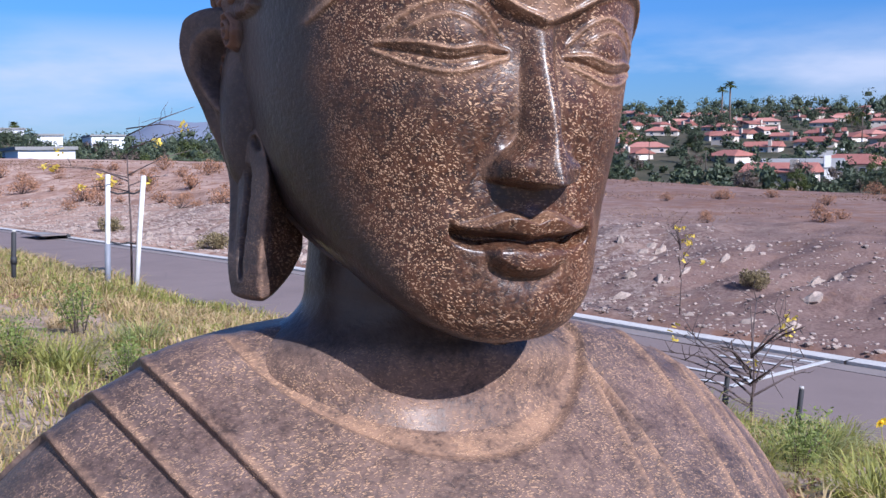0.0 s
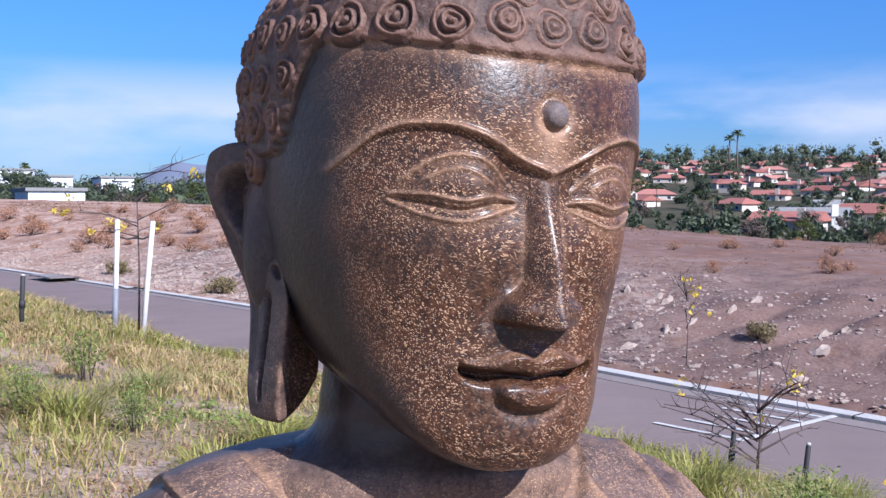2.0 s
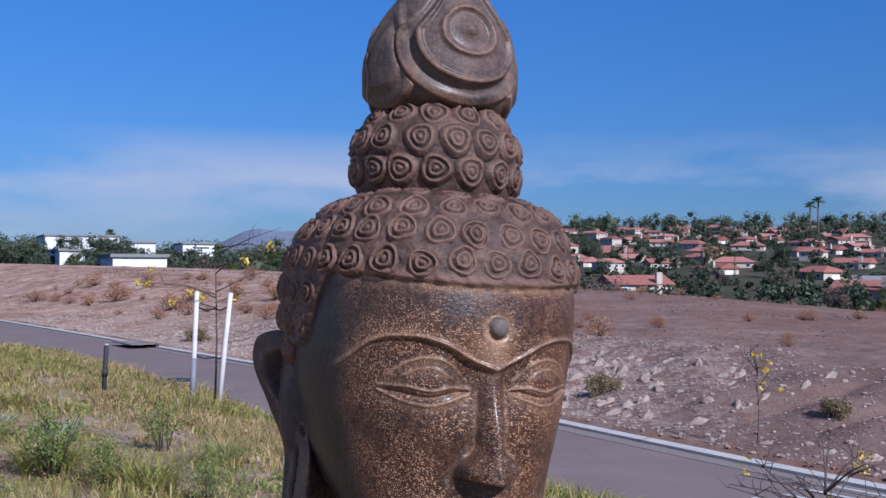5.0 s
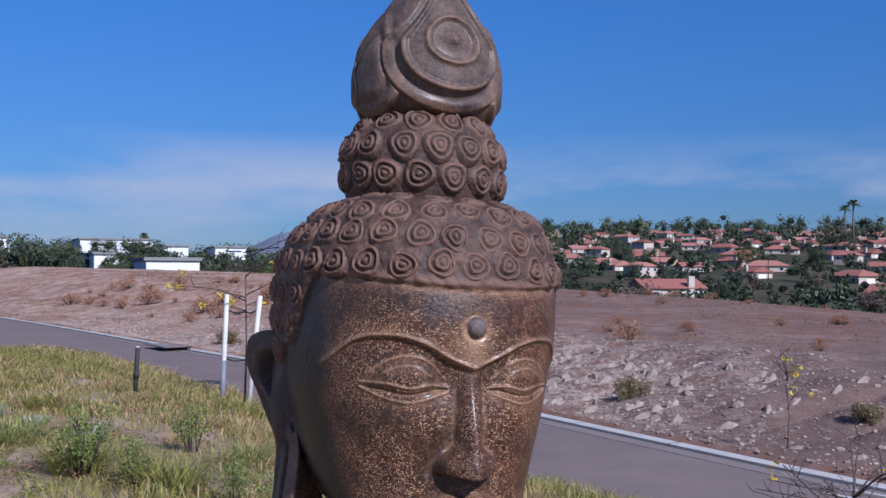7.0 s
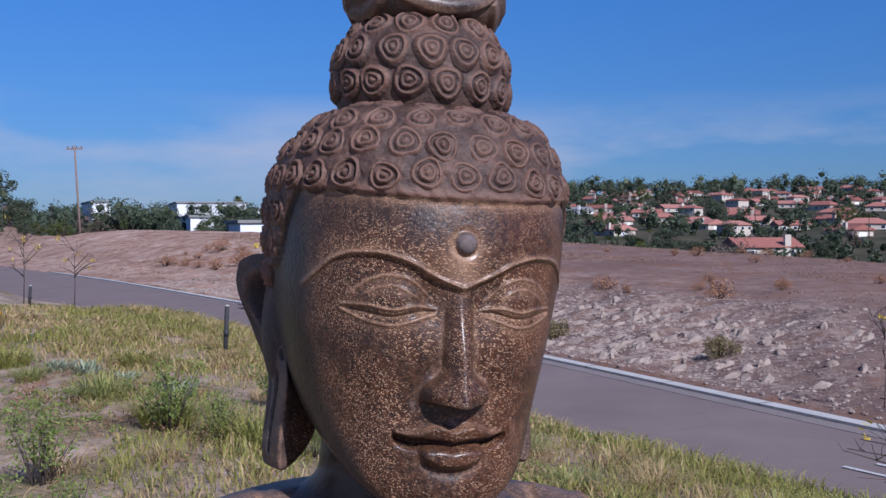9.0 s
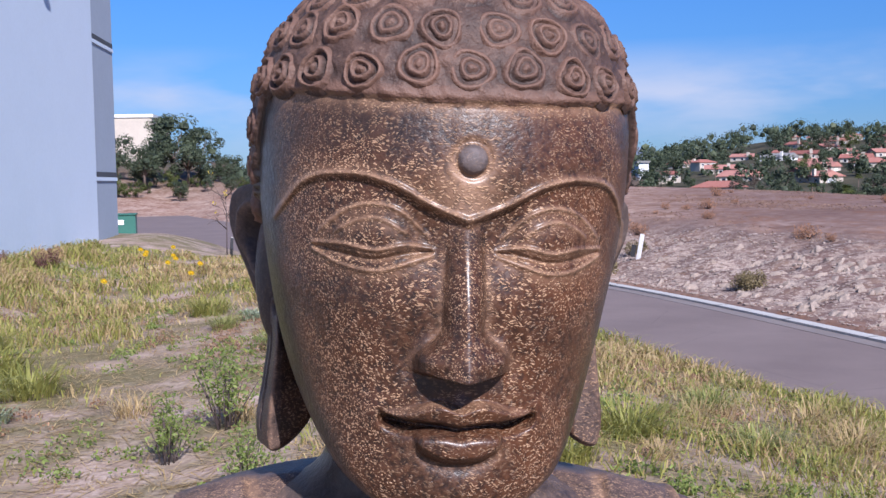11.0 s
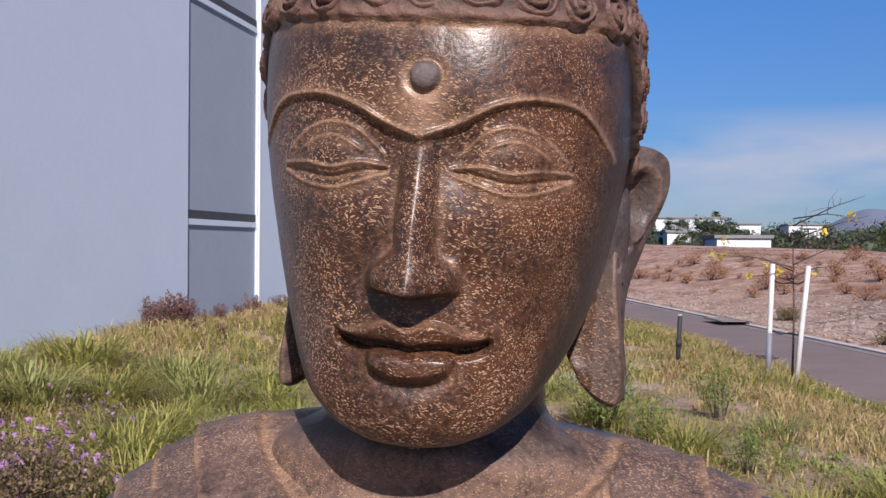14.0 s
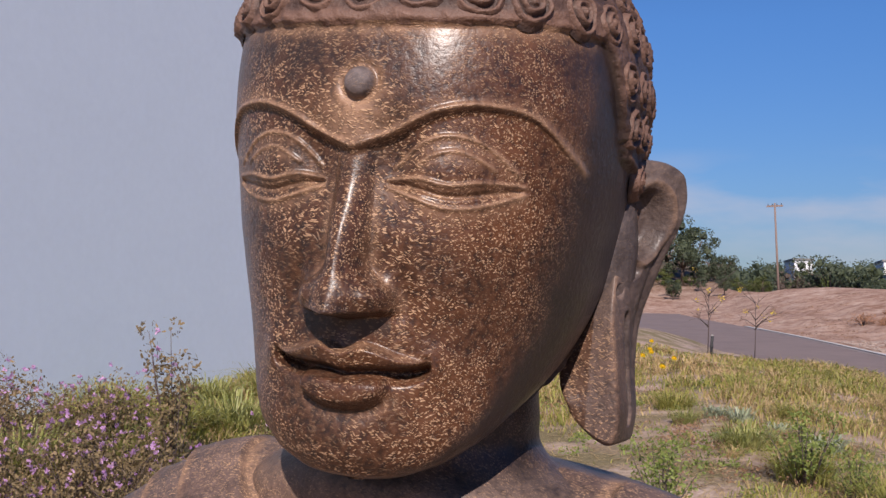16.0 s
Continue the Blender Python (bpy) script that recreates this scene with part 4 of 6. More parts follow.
def robe_relief(X, Y, Z):
    """Folds and hems of the robe: a flat collar band, broad laps over one shoulder, fine pleats over the other."""
    rel, dust_and_light = np.zeros_like(X), np.zeros_like(X)
    front = smooth01(Y, -0.075, -0.045)
    # collar: a flat hem band round the bare chest, and a fine line within it
    for half, side_z, drop, up, band in ((0.120, 1.459, 0.056, 0.0045, 0.0048), (0.078, 1.462, 0.026, 0.0016, 0.0014)):
        u = np.clip(1 - (X / half) ** 2, -0.6, 1)
        c = side_z - drop * np.sign(u) * np.abs(u) ** 0.7
        slope = drop * 0.7 * (np.abs(u) + 0.08) ** -0.3 * 2 * np.abs(X) / half**2
        w = (Z - c) / np.sqrt(1 + slope**2)
        rel += up * smooth01(-w, -0.0016, 0.0016) * front
        dust_and_light += 0.60 * smooth01(np.abs(w - band), band + 0.0016, band - 0.0016) * front * (np.abs(X) < half + 0.004)
    # dust on the flat of the chest, raised to paint in its sun sheen
    dust_and_light += 0.32 * bell(X, 0.10) * smooth01(Z, 1.36, 1.41) * front
    # broad laps over the right shoulder, each lying on the next
    for at in (0.165, 0.207, 0.252):
        w = (-X - at + 0.86 * (1.443 - Z) * front) * 0.75
        rel -= (0.0050 * smooth01(w, -0.0016, 0.0016) - 0.0012 * bell(w + 0.003, 0.0025)) * (X < -0.03)
        dust_and_light += 0.7 * bell(w + 0.0026, 0.0026) * (X < -0.03)
    # narrow pleats over the left shoulder
    for at, run, start in ((0.101, 0.0, 1.438), (0.106, 0.30, 1.440), (0.168, 0.18, 1.47), (0.200, 0.22, 1.47), (0.216, 0.26, 1.47), (0.240, 0.30, 1.47)):
        w = X - at - run * (1.44 - Z) * front - 0.004 * np.sin((Z - 1.40) * 40)
        m = bell(w, 0.0030) * smooth01(start - Z, -0.004, 0.004) * (X > 0.04)
        rel += 0.0036 * m - 0.0030 * bell(w - 0.0055, 0.0035) * smooth01(start - Z, -0.004, 0.004)
        dust_and_light += 0.75 * m
    return rel, np.clip(dust_and_light, 0, 1)


build_statue()


# ---------------------------------------------------------------- the pale building beside the turf
WALL_DIR = Vector((-math.sin(radians(28.5)), math.cos(radians(28.5)), 0))
WALL_OUT = Vector((WALL_DIR.y, -WALL_DIR.x, 0))
WALL_AT = -6.0 * WALL_OUT


def build_hall():
    """Tilt-up wall panels: pale bays, grey recessed strips with dark joints, white arrises."""
    m = Matrix((WALL_DIR.to_tuple(), WALL_OUT.to_tuple(), (0, 0, 1))).transposed().to_4x4()
    m.translation = WALL_AT
    hall = thing("industrial_hall", "pale blue-grey rendered hall with recessed grey strips", "building", at=m)
    # u runs along the wall north-westwards, the outer face lies at v = 0
    end = 28.6
    grey = ((14.44, 17.35), (26.2, end))
    u0 = -16.0
    for a, b in grey:
        part("wall_panel", boxed(u0, a, -0.4, 0.0, -0.6, 11.0), M_WALL, hall)
        part("recessed_strip", boxed(a, b, -0.4, -0.06, -0.6, 11.0), M_PANEL, hall, "grey recessed strip")
        for z in (1.95, 5.30, 8.65):
            part("joint", boxed(a + 0.01, b - 0.01, -0.06, -0.045, z, z + 0.13), M_DARK, hall, "dark horizontal joint")
            part("ledge", boxed(a + 0.01, b - 0.01, -0.06, -0.030, z - 0.09, z - 0.002), M_WALL, hall, "pale ledge below the joint")
        u0 = b
    part("arris", boxed(17.35, 17.41, -0.02, 0.02, -0.6, 11.0), M_TRIM, hall, "white corner strip")
    part("end_wall", boxed(end - 0.3, end, -30.0, -0.41, -0.6, 11.0), M_PANEL, hall)
    part("back_wall", boxed(-16.0, end, -30.3, -30.0, -0.6, 11.0), M_WALL, hall)
    part("near_wall", boxed(-16.0, -15.7, -30.0, -0.41, -0.6, 11.0), M_WALL, hall)
    lamp = part("wall_lamp", boxed(21.65, 21.95, 0.0, 0.28, 6.02, 6.20, bevel=0.03), M_DARK, hall, "small dark lamp on the wall")
    part("lens", boxed(21.7, 21.9, 0.06, 0.24, 6.00, 6.018), M_TRIM, lamp, "pale lamp lens")
    part("roof", boxed(-16.2, end + 0.2, -30.5, 0.02, 11.0, 11.3), M_TRIM, hall)


build_hall()


# ---------------------------------------------------------------- plants and trees
def bundle(name, me, parent):
    """A part of many small pieces that nobody could count."""
    return tagged(child(name, me, parent), kind="stuff")


def quads_at(p, u, v):
    """Flat four-cornered leaves about points p with half-axes u and v."""
    verts = np.stack([p - u - v, p + u - v * 0.6, p + u + v, p - u + v * 0.6], 1).reshape(-1, 3)
    return verts, np.arange(len(verts)).reshape(-1, 4)


def leaf_cloud(rng, centres, radii, count, size, flat=1.0):
    """Leaves scattered in a set of rounded clumps, more of them near the skin."""
    k = rng.integers(0, len(centres), count)
    d = rng.normal(size=(count, 3))
    d /= np.linalg.norm(d, axis=1, keepdims=True)
    d[:, 2] *= flat
    r = radii[k][:, None] * rng.uniform(0.25, 1.0, (count, 1)) ** 0.5
    p = centres[k] + d * r
    u = rng.normal(size=(count, 3))
    u /= np.linalg.norm(u, axis=1, keepdims=True)
    v = np.cross(u, rng.normal(size=(count, 3)))
    v /= np.linalg.norm(v, axis=1, keepdims=True)
    s = size * rng.uniform(0.6, 1.4, (count, 1))
    return quads_at(p, u * s, v * s * 0.6)


def hearts(rng, centres, radii, shrink=0.44):
    """Rough dark hearts of the leaf clumps, so that crowns are dense inside."""
    ico = bmesh.new()
    bmesh.ops.create_icosphere(ico, subdivisions=1, radius=1.0)
    base = np.array([v.co[:] for v in ico.verts])
    tri = np.array([[v.index for v in f.verts] for f in ico.faces])
    ico.free()
    n = len(centres)
    shape = base[None] * (radii * shrink)[:, None, None] * (1 + rng.normal(0, 0.22, (n, len(base), 1))) * rng.uniform(0.75, 1.15, (n, 1, 3))
    v = (shape + centres[:, None]).reshape(-1, 3)
    f = (tri[None] + (np.arange(n) * len(base))[:, None, None]).reshape(-1, 3)
    return v, f


def crown_mesh(name, rng, centres, radii, count, size, material):
    v, f = leaf_cloud(rng, centres, radii, count, size)
    hv, hf = hearts(rng, centres, radii)
    tris = np.concatenate([np.concatenate([f[:, [0, 1, 2]], f[:, [0, 2, 3]]]), hf + len(v)])
    return mesh_of(name, np.vstack([v, hv]), tris, material)


def tree_of(seed, label, category, material, lobes=12, leaves=2700, spread=0.34, low=0.14, size=0.0150, name="tree"):
    """A tree one unit high, to be scaled when it is set out."""
    rng = np.random.default_rng(seed)
    t = thing(name, label, category, "far trees")
    lines = [([(0, 0, -0.05), (0.01, 0.0, 0.3), (0.0, 0.02, 0.62)], [0.030, 0.022, 0.010])]
    cs, rs = [], []
    for i in range(lobes):
        w = 2 * math.pi * i / lobes + rng.uniform(-0.4, 0.4)
        h = rng.uniform(low + 0.08, 0.86)
        out = spread * rng.uniform(0.35, 1.0) * (1.15 - 0.6 * abs(h - 0.5))
        c = (out * math.cos(w), out * math.sin(w), h)
        cs.append(c)
        rs.append(rng.uniform(0.11, 0.20))
        lines.append(([(0, 0, 0.28), (c[0] * 0.5, c[1] * 0.5, 0.5 * (0.35 + h)), c], [0.012, 0.008, 0.003]))
    child("trunk", tube_mesh("trunk", lines, M_BARK, 5), t)
    child("crown", crown_mesh("crown", rng, np.array(cs), np.array(rs), leaves, size, material), t)
    return t


def palm_of(seed):
    rng = np.random.default_rng(seed)
    t = thing("palm_tree", "tall fan palm with a small ragged green crown", "palm tree", "far trees")
    child("trunk", tube_mesh("trunk", [([(0, 0, -0.05), (0.012, 0, 0.45), (0.0, 0.01, 0.88)], [0.022, 0.016, 0.015])], M_BARK, 7), t)
    vs, fs = [], []
    for i in range(34):
        w, up = rng.uniform(0, 2 * math.pi), rng.uniform(-0.5, 1.1)
        a = np.array([math.cos(w) * math.cos(up), math.sin(w) * math.cos(up), math.sin(up)])
        side = np.cross(a, (0, 0, 1))
        side /= np.linalg.norm(side) + 1e-6
        base, L = np.array([0, 0.01, 0.88]), rng.uniform(0.11, 0.15)
        for j in range(5):
            b = a + side * (j - 2) * 0.28
            mid, tip = base + b * L * 0.6, base + b * L + np.array([0, 0, -0.035])
            k = len(vs)
            vs += [base, mid + side * 0.008, tip, mid - side * 0.008]
            fs.append((k, k + 1, k + 2, k + 3))
    child("crown", mesh_of("crown", vs, fs, M_TREE2), t)
    return t


def set_out(proto, spots):
    """Sets a prototype on the first spot and copies of it on the others: x, y, size, turn."""
    places = []
    for i, (x, y, size, turn) in enumerate(spots):
        m = Matrix.Translation((x, y, float(land(x, y)))) @ Matrix.Rotation(turn, 4, "Z") @ Matrix.Diagonal((size * 1.1, size * 1.1, size, 1))
        places.append(m)
    for m in places[1:]:
        copy_thing(proto, m)
    if places:
        proto.matrix_world = places[0]


def polar(az, d):
    return -d * math.sin(radians(az)), d * math.cos(radians(az))


def far_woods():
    rng = np.random.default_rng(21)
    dark = [tree_of(30 + i, "dark green broad-crowned tree among the houses", "tree", M_TREE, lobes=11 + i, spread=0.28 + 0.05 * i) for i in range(4)]
    pale = [tree_of(40 + i, "pale green rounded tree at the field's edge", "tree", M_TREE2, lobes=11, spread=0.38, low=0.06) for i in range(2)]
    bare = [tree_of(50 + i, "brownish half-bare tree at the field's edge", "tree", M_TREE3, lobes=10, leaves=1200, spread=0.3) for i in range(2)]
    palms = [palm_of(60)]
    spots = {id(p): [] for p in dark + pale + bare + palms}

    def capped(az, d, size):
        """Trees before the white halls stay low."""
        x, y = polar(az, d)
        room = 1.7 + d * (rng.choice([0.012, 0.017, 0.026]) if d > 184 else 0.006) - float(land(x, y))
        return min(size, max(0.9, room)) if 17.5 < az < 29.5 and d < 345 else size

    def put(p, az, d, size, free=False):
        size = size if free else capped(az, d, size)
        x, y = polar(az, d)
        spots[id(p)].append((x, y, size, rng.uniform(0, 6.28)))

    # hillside of houses
    for i in range(110):
        az, d = rng.uniform(-29, 14), 170 + 400 * rng.uniform(0, 1) ** 0.8
        kind = rng.uniform()
        p = dark[rng.integers(4)] if kind < 0.78 else pale[rng.integers(2)] if kind < 0.88 else bare[rng.integers(2)]
        put(p, az, d, rng.uniform(3.2, 6.6) * (0.8 + d / 1200))
    for i in range(34):
        put(dark[rng.integers(4)] if i % 3 else bare[rng.integers(2)], rng.uniform(-29, 9), rng.uniform(180, 270), rng.uniform(3.2, 5.4))
    # at the foot, behind the field's edge
    for i in range(40):
        az = rng.uniform(-30, 10)
        put(dark[rng.integers(4)] if rng.uniform() < 0.7 else pale[rng.integers(2)], az, rng.uniform(105, 170), rng.uniform(2.2, 4.2))
    # wooded belt in front of the white halls
    for i in range(96):
        az, d = rng.uniform(13, 36), rng.uniform(170, 360)
        kind = rng.uniform()
        p = dark[rng.integers(4)] if kind < 0.58 else pale[rng.integers(2)] if kind < 0.86 else bare[rng.integers(2)]
        put(p, az, d, rng.uniform(4.6, 8.4) if i % 9 else 10.0)
    # knoll
    for az, d, size in ((38.0, 112, 7.0), (37.2, 109, 5.6), (38.9, 110, 5.8), (36.6, 116, 5.2), (39.4, 106, 4.6), (40.8, 112, 5.0), (41.8, 106, 4.8), (35.2, 112, 3.2), (34.0, 118, 3.4), (42.8, 110, 4.6)):
        put(dark[rng.integers(4)], az, d, size)
    for i in range(26):
        put(pale[rng.integers(2)] if i % 3 else dark[i % 4], rng.uniform(33, 45), rng.uniform(97, 112), rng.uniform(1.2, 2.2))
    for az, d, size in ((-12.6, 420, 19), (-12.2, 430, 17), (-6.0, 380, 10), (-3.0, 300, 7), (2.4, 220, 6), (-8.5, 260, 6), (4.6, 205, 6.5), (-19, 330, 9), (9.4, 260, 7), (24.4, 380, 14), (-10.5, 240, 6), (-11.4, 236, 5.4)):
        put(palms[0], az, d, size)
    for az, d, size in ((28.2, 196, 6.8), (25.2, 176, 5.2), (24.8, 190, 5.6), (22.0, 190, 6.0), (27.5, 178, 3.8), (26.2, 240, 6.4), (24.3, 310, 9.5)):
        put(dark[rng.integers(4)], az, d, size, True)
    for az, d, size in ((-1.9, 116, 7.4), (-1.2, 122, 6.2), (-2.6, 119, 5.6), (6.0, 120, 4.6), (-13.4, 150, 5.4), (-22.0, 140, 5.0)):
        put(bare[rng.integers(2)], az, d, size)
    for az, d, size in ((-6.0, 118, 3.0), (-9.6, 117, 3.6), (-10.4, 119, 3.2), (-8.6, 121, 2.6), (2.9, 126, 6.6), (-5.0, 116, 2.2), (-14.6, 125, 3.0)):
        put(palms[0], az, d, size)
    for p in dark + pale + bare + palms:
        set_out(p, spots[id(p)])
    # the wood beyond, too far to count
    cs, rs = [], []
    for i in range(1420):
        if i >= 1360:
            az, d, size = rng.uniform(19, 36), rng.uniform(348, 420), rng.uniform(7, 11)
        elif i >= 960:
            az, d, size = rng.uniform(-31, 13), rng.uniform(125, 240) if i % 2 else rng.uniform(240, 480), rng.uniform(1.3, 2.6)
        elif i < 330:
            az, d, size = rng.uniform(-31, 14), rng.uniform(470, 620), rng.uniform(5, 11)
        elif i < 470:
            az, d, size = rng.uniform(8, 42), rng.uniform(380, 640), rng.uniform(5, 11)
        elif i < 640:
            az, d, size = rng.uniform(13, 40), rng.uniform(220, 345), rng.uniform(4.5, 9)
        else:
            az, d, size = rng.uniform(-31, 13), rng.uniform(150, 490), rng.uniform(2.0, 5.0)
        size = capped(az, d, size)
        x, y = polar(az, d)
        for k in range(3):
            cs.append((x + rng.normal(0, size * 0.25), y + rng.normal(0, size * 0.25), float(land(x, y)) + size * rng.uniform(0.2, 0.85)))
            rs.append(size * rng.uniform(0.22, 0.4))
    tagged(new("far_wood", crown_mesh("far_wood", rng, np.array(cs), np.array(rs), 210000, 0.31, M_TREE)), "dark green tree crowns far up the hillside", "wood", kind="stuff")


def house_of(seed, label, roof, wall, w, d, h, hip):
    """A suburban house: walls, tiled roof with eaves, windows with frames, garage door, chimney."""
    t = thing("house", label, "house", "houses on the hillside")
    part("wall", boxed(-w / 2, w / 2, -d / 2, d / 2, -2.0, h), wall, t)
    bm = bmesh.new()
    o, rise = 0.6, d * 0.20
    inset = d * 0.42 if hip else 0.0
    pts = [(-w / 2 - o, -d / 2 - o, h), (w / 2 + o, -d / 2 - o, h), (w / 2 + o, d / 2 + o, h), (-w / 2 - o, d / 2 + o, h), (-w / 2 - o + inset, 0, h + rise), (w / 2 + o - inset, 0, h + rise)]
    v = [bm.verts.new(p) for p in pts]
    low = [bm.verts.new((p[0], p[1], p[2] - 0.22)) for p in pts[:4]]
    for q in ((0, 1, 5, 4), (2, 3, 4, 5)):
        bm.faces.new([v[i] for i in q])
    bm.faces.new((v[1], v[2], v[5]))
    bm.faces.new((v[3], v[0], v[4]))
    for i in range(4):
        bm.faces.new((low[i], low[(i + 1) % 4], v[(i + 1) % 4], v[i]))
    bm.faces.new(low[::-1])
    part("roof", bm, roof, t)
    for k, x in enumerate((-0.32, 0.02, 0.34)):
        win = part("window", boxed(x * w - 0.8, x * w + 0.8, -d / 2 - 0.06, -d / 2 - 0.005, h - 2.0, h - 0.7), M_TRIM, t, "white-framed window")
        part("pane", boxed(x * w - 0.68, x * w + 0.68, -d / 2 - 0.08, -d / 2 - 0.065, h - 1.88, h - 0.82), M_GLASS, win, "dark glass pane")
    part("garage_door", boxed(w / 2 + 0.005, w / 2 + 0.06, -1.6, 1.6, -0.2, 2.1), M_TRIM, t, "white garage door")
    if seed % 2:
        part("chimney", boxed(w * 0.22, w * 0.22 + 1.3, -d / 2 - 0.5, -d / 2 + 0.35, -1.5, h + rise + 0.6), wall, t)
    return t


def houses():
    rng = np.random.default_rng(5)
    kinds = [
        house_of(1, "cream stucco house with a red clay tile roof", M_ROOF, M_STUCCO, 13, 9, 3.0, False),
        house_of(2, "tan stucco house with a hipped red tile roof", M_ROOF, M_STUCCO, 15, 10, 3.2, True),
        house_of(3, "pale stucco house with an orange tile roof and chimney", M_ROOF, M_STUCCO, 12, 8, 3.0, False),
        house_of(4, "two-storey cream house with a red tile roof", M_ROOF, M_STUCCO, 11, 8, 5.6, True),
        house_of(5, "low house with a grey shingle roof and white chimney", M_GREYROOF, M_WHITE, 15, 9, 2.8, False),
    ]
    spots = [[] for _ in kinds]
    spots[4].append((-16.2, 205, 10))
    spots[4].append((-19.0, 560, -20))
    spots[2].append((-15.2, 186, -15))
    spots[0].append((-3.3, 205, 25))
    spots[1].append((-18.6, 214, -30))
    spots[2].append((8.6, 205, 20))
    spots[2].append((10.6, 215, 30))
    row = 0
    d = 262.0
    while d < 590:
        az = -31 + rng.uniform(0, 3)
        while az < 12 - 6 * (d > 400):
            k = rng.choice(5, p=[0.3, 0.26, 0.2, 0.2, 0.04])
            spots[k].append((az, d + rng.uniform(-9, 9), rng.uniform(-55, 55)))
            az += math.degrees(17.0 / d) * rng.uniform(0.85, 1.8)
        d += 27
    for proto, some in zip(kinds, spots):
        for i, (az, d, turn) in enumerate(some):
            x, y = polar(az, d)
            m = Matrix.Translation((x, y, float(land(x, y)) + (0.5 if d < 230 else -0.8))) @ Matrix.Rotation(radians(az + turn), 4, "Z") @ Matrix.Scale(0.78 if d > 230 else 0.9, 4)
            if i:
                copy_thing(proto, m)
            else:
                proto.matrix_world = m


def white_hall(az, d, w, h, base):
    x, y = polar(az, d)
    m = Matrix.Translation((x, y, base)) @ Matrix.Rotation(radians(az + 6), 4, "Z")
    t = thing("warehouse", "long low white warehouse beyond the trees", "warehouse", "white warehouses", m)
    part("wall", boxed(-w / 2, w / 2, -14, 14, -4, h), M_HALL, t)
    part("roof", boxed(-w / 2 - 0.4, w / 2 + 0.4, -14.4, 14.4, h, h + 0.5), M_GREYROOF, t)
    for i in range(int(w / 9)):
        x0 = -w / 2 + 3 + 9 * i
        part("window", boxed(x0, x0 + 4.5, -14.12, -14.01, h * 0.45, h * 0.62), M_GLASS, t, "dark window strip")


far_woods()
houses()
for spec in ((26.0, 330, 20, 3.0, 6.7), (23.2, 320, 8.5, 2.2, 5.6), (26.6, 250, 5.0, 1.0, 3.6), (23.4, 182, 8.0, 1.4, 1.5), (31.6, 330, 5.0, 2.4, 7.4), (20.2, 330, 9.0, 2.2, 5.6), (13.4, 280, 2.4, 2.0, 3.8)):
    white_hall(*spec)


def cream_hall():
    x, y = polar(41.5, 175)
    t = thing("office_block", "plain cream flat-roofed block behind the knoll", "building", at=Matrix.Translation((x, y, 2.0)) @ Matrix.Rotation(radians(30), 4, "Z"))
    part("wall", boxed(-9, 9, -8, 8, -4, 10.2), M_STUCCO, t)
    part("parapet", boxed(-9.2, 9.2, -8.2, 8.2, 10.2, 10.7), M_WHITE, t)


cream_hall()


def pole():
    t = thing("utility_pole", "weathered wooden utility pole with one crossarm", "utility pole", at=Matrix.Translation((-55.4, 87.6, float(land(-55.4, 87.6)))) @ Matrix.Rotation(radians(-3.6), 4, "Y"))
    child("shaft", tube_mesh("shaft", [([(0, 0, -0.5), (0, 0, 4.0), (0, 0, 8.9)], [0.12, 0.10, 0.08])], M_WOODPOLE, 10), t)
    part("crossarm", boxed(-0.75, 0.75, -0.06, 0.06, 8.55, 8.70, m=Matrix.Rotation(radians(34), 4, "Z")), M_WOODPOLE, t)
    for i in (-0.6, -0.2, 0.2, 0.6):
        p = Matrix.Rotation(radians(34), 4, "Z") @ Vector((i, 0, 8.7))
        child("insulator", tube_mesh("insulator", [([p, p + Vector((0, 0, 0.16))], [0.04, 0.03])], M_BLACK, 6), t)


pole()


# ---------------------------------------------------------------- turf, weeds and flowers
def turf_cover(x, y):
    """How grassy a spot is, 0 bare to 1 lush."""
    g = 0.5 + 0.36 * ripple(x, y, 0.85, 4) + 0.30 * ripple(x, y, 0.33, 8) + 0.18 * ripple(x, y, 2.6, 1)
    d = np.hypot(x, y)
    az = np.degrees(np.arctan2(-x, y))
    g = g - 0.55 * np.exp(-(((az - 40) / 9) ** 2 + ((d - 7.5) / 3.0) ** 2))
    g = g + 0.28 * bell(az - 49, 8.5) * smooth01(d, 8.5, 11.5) + 0.2 * smooth01(az, 52, 58)
    s, q = road_frame(x, y)
    return np.clip(g + 0.35 * smooth01(s + road_width(q), -3.2, -1.3), 0, 1)


def blades(rng, p, height, width, lean):
    """Bent tapering blades rooted at p."""
    n = len(p)
    w = rng.uniform(0, 2 * np.pi, n)
    side = np.stack([np.cos(w), np.sin(w), 0 * w], -1) * width[:, None]
    fall = rng.uniform(0, 2 * np.pi, n)
    out = np.stack([np.cos(fall), np.sin(fall), 0 * w], -1) * (lean * height)[:, None]
    up = np.array([0, 0, 1.0]) * height[:, None]
    mid = p + out * 0.30 + up * 0.62
    tip = p + out + up * (1 - 0.35 * lean)[:, None]
    verts = np.stack([p - side, p + side, mid + side * 0.7, mid - side * 0.7, tip + side * 0.08, tip - side * 0.08], 1).reshape(-1, 3)
    k = np.arange(n)[:, None] * 6
    faces = np.concatenate([k + [0, 1, 2, 3], k + [3, 2, 4, 5]], 0)
    return verts, faces


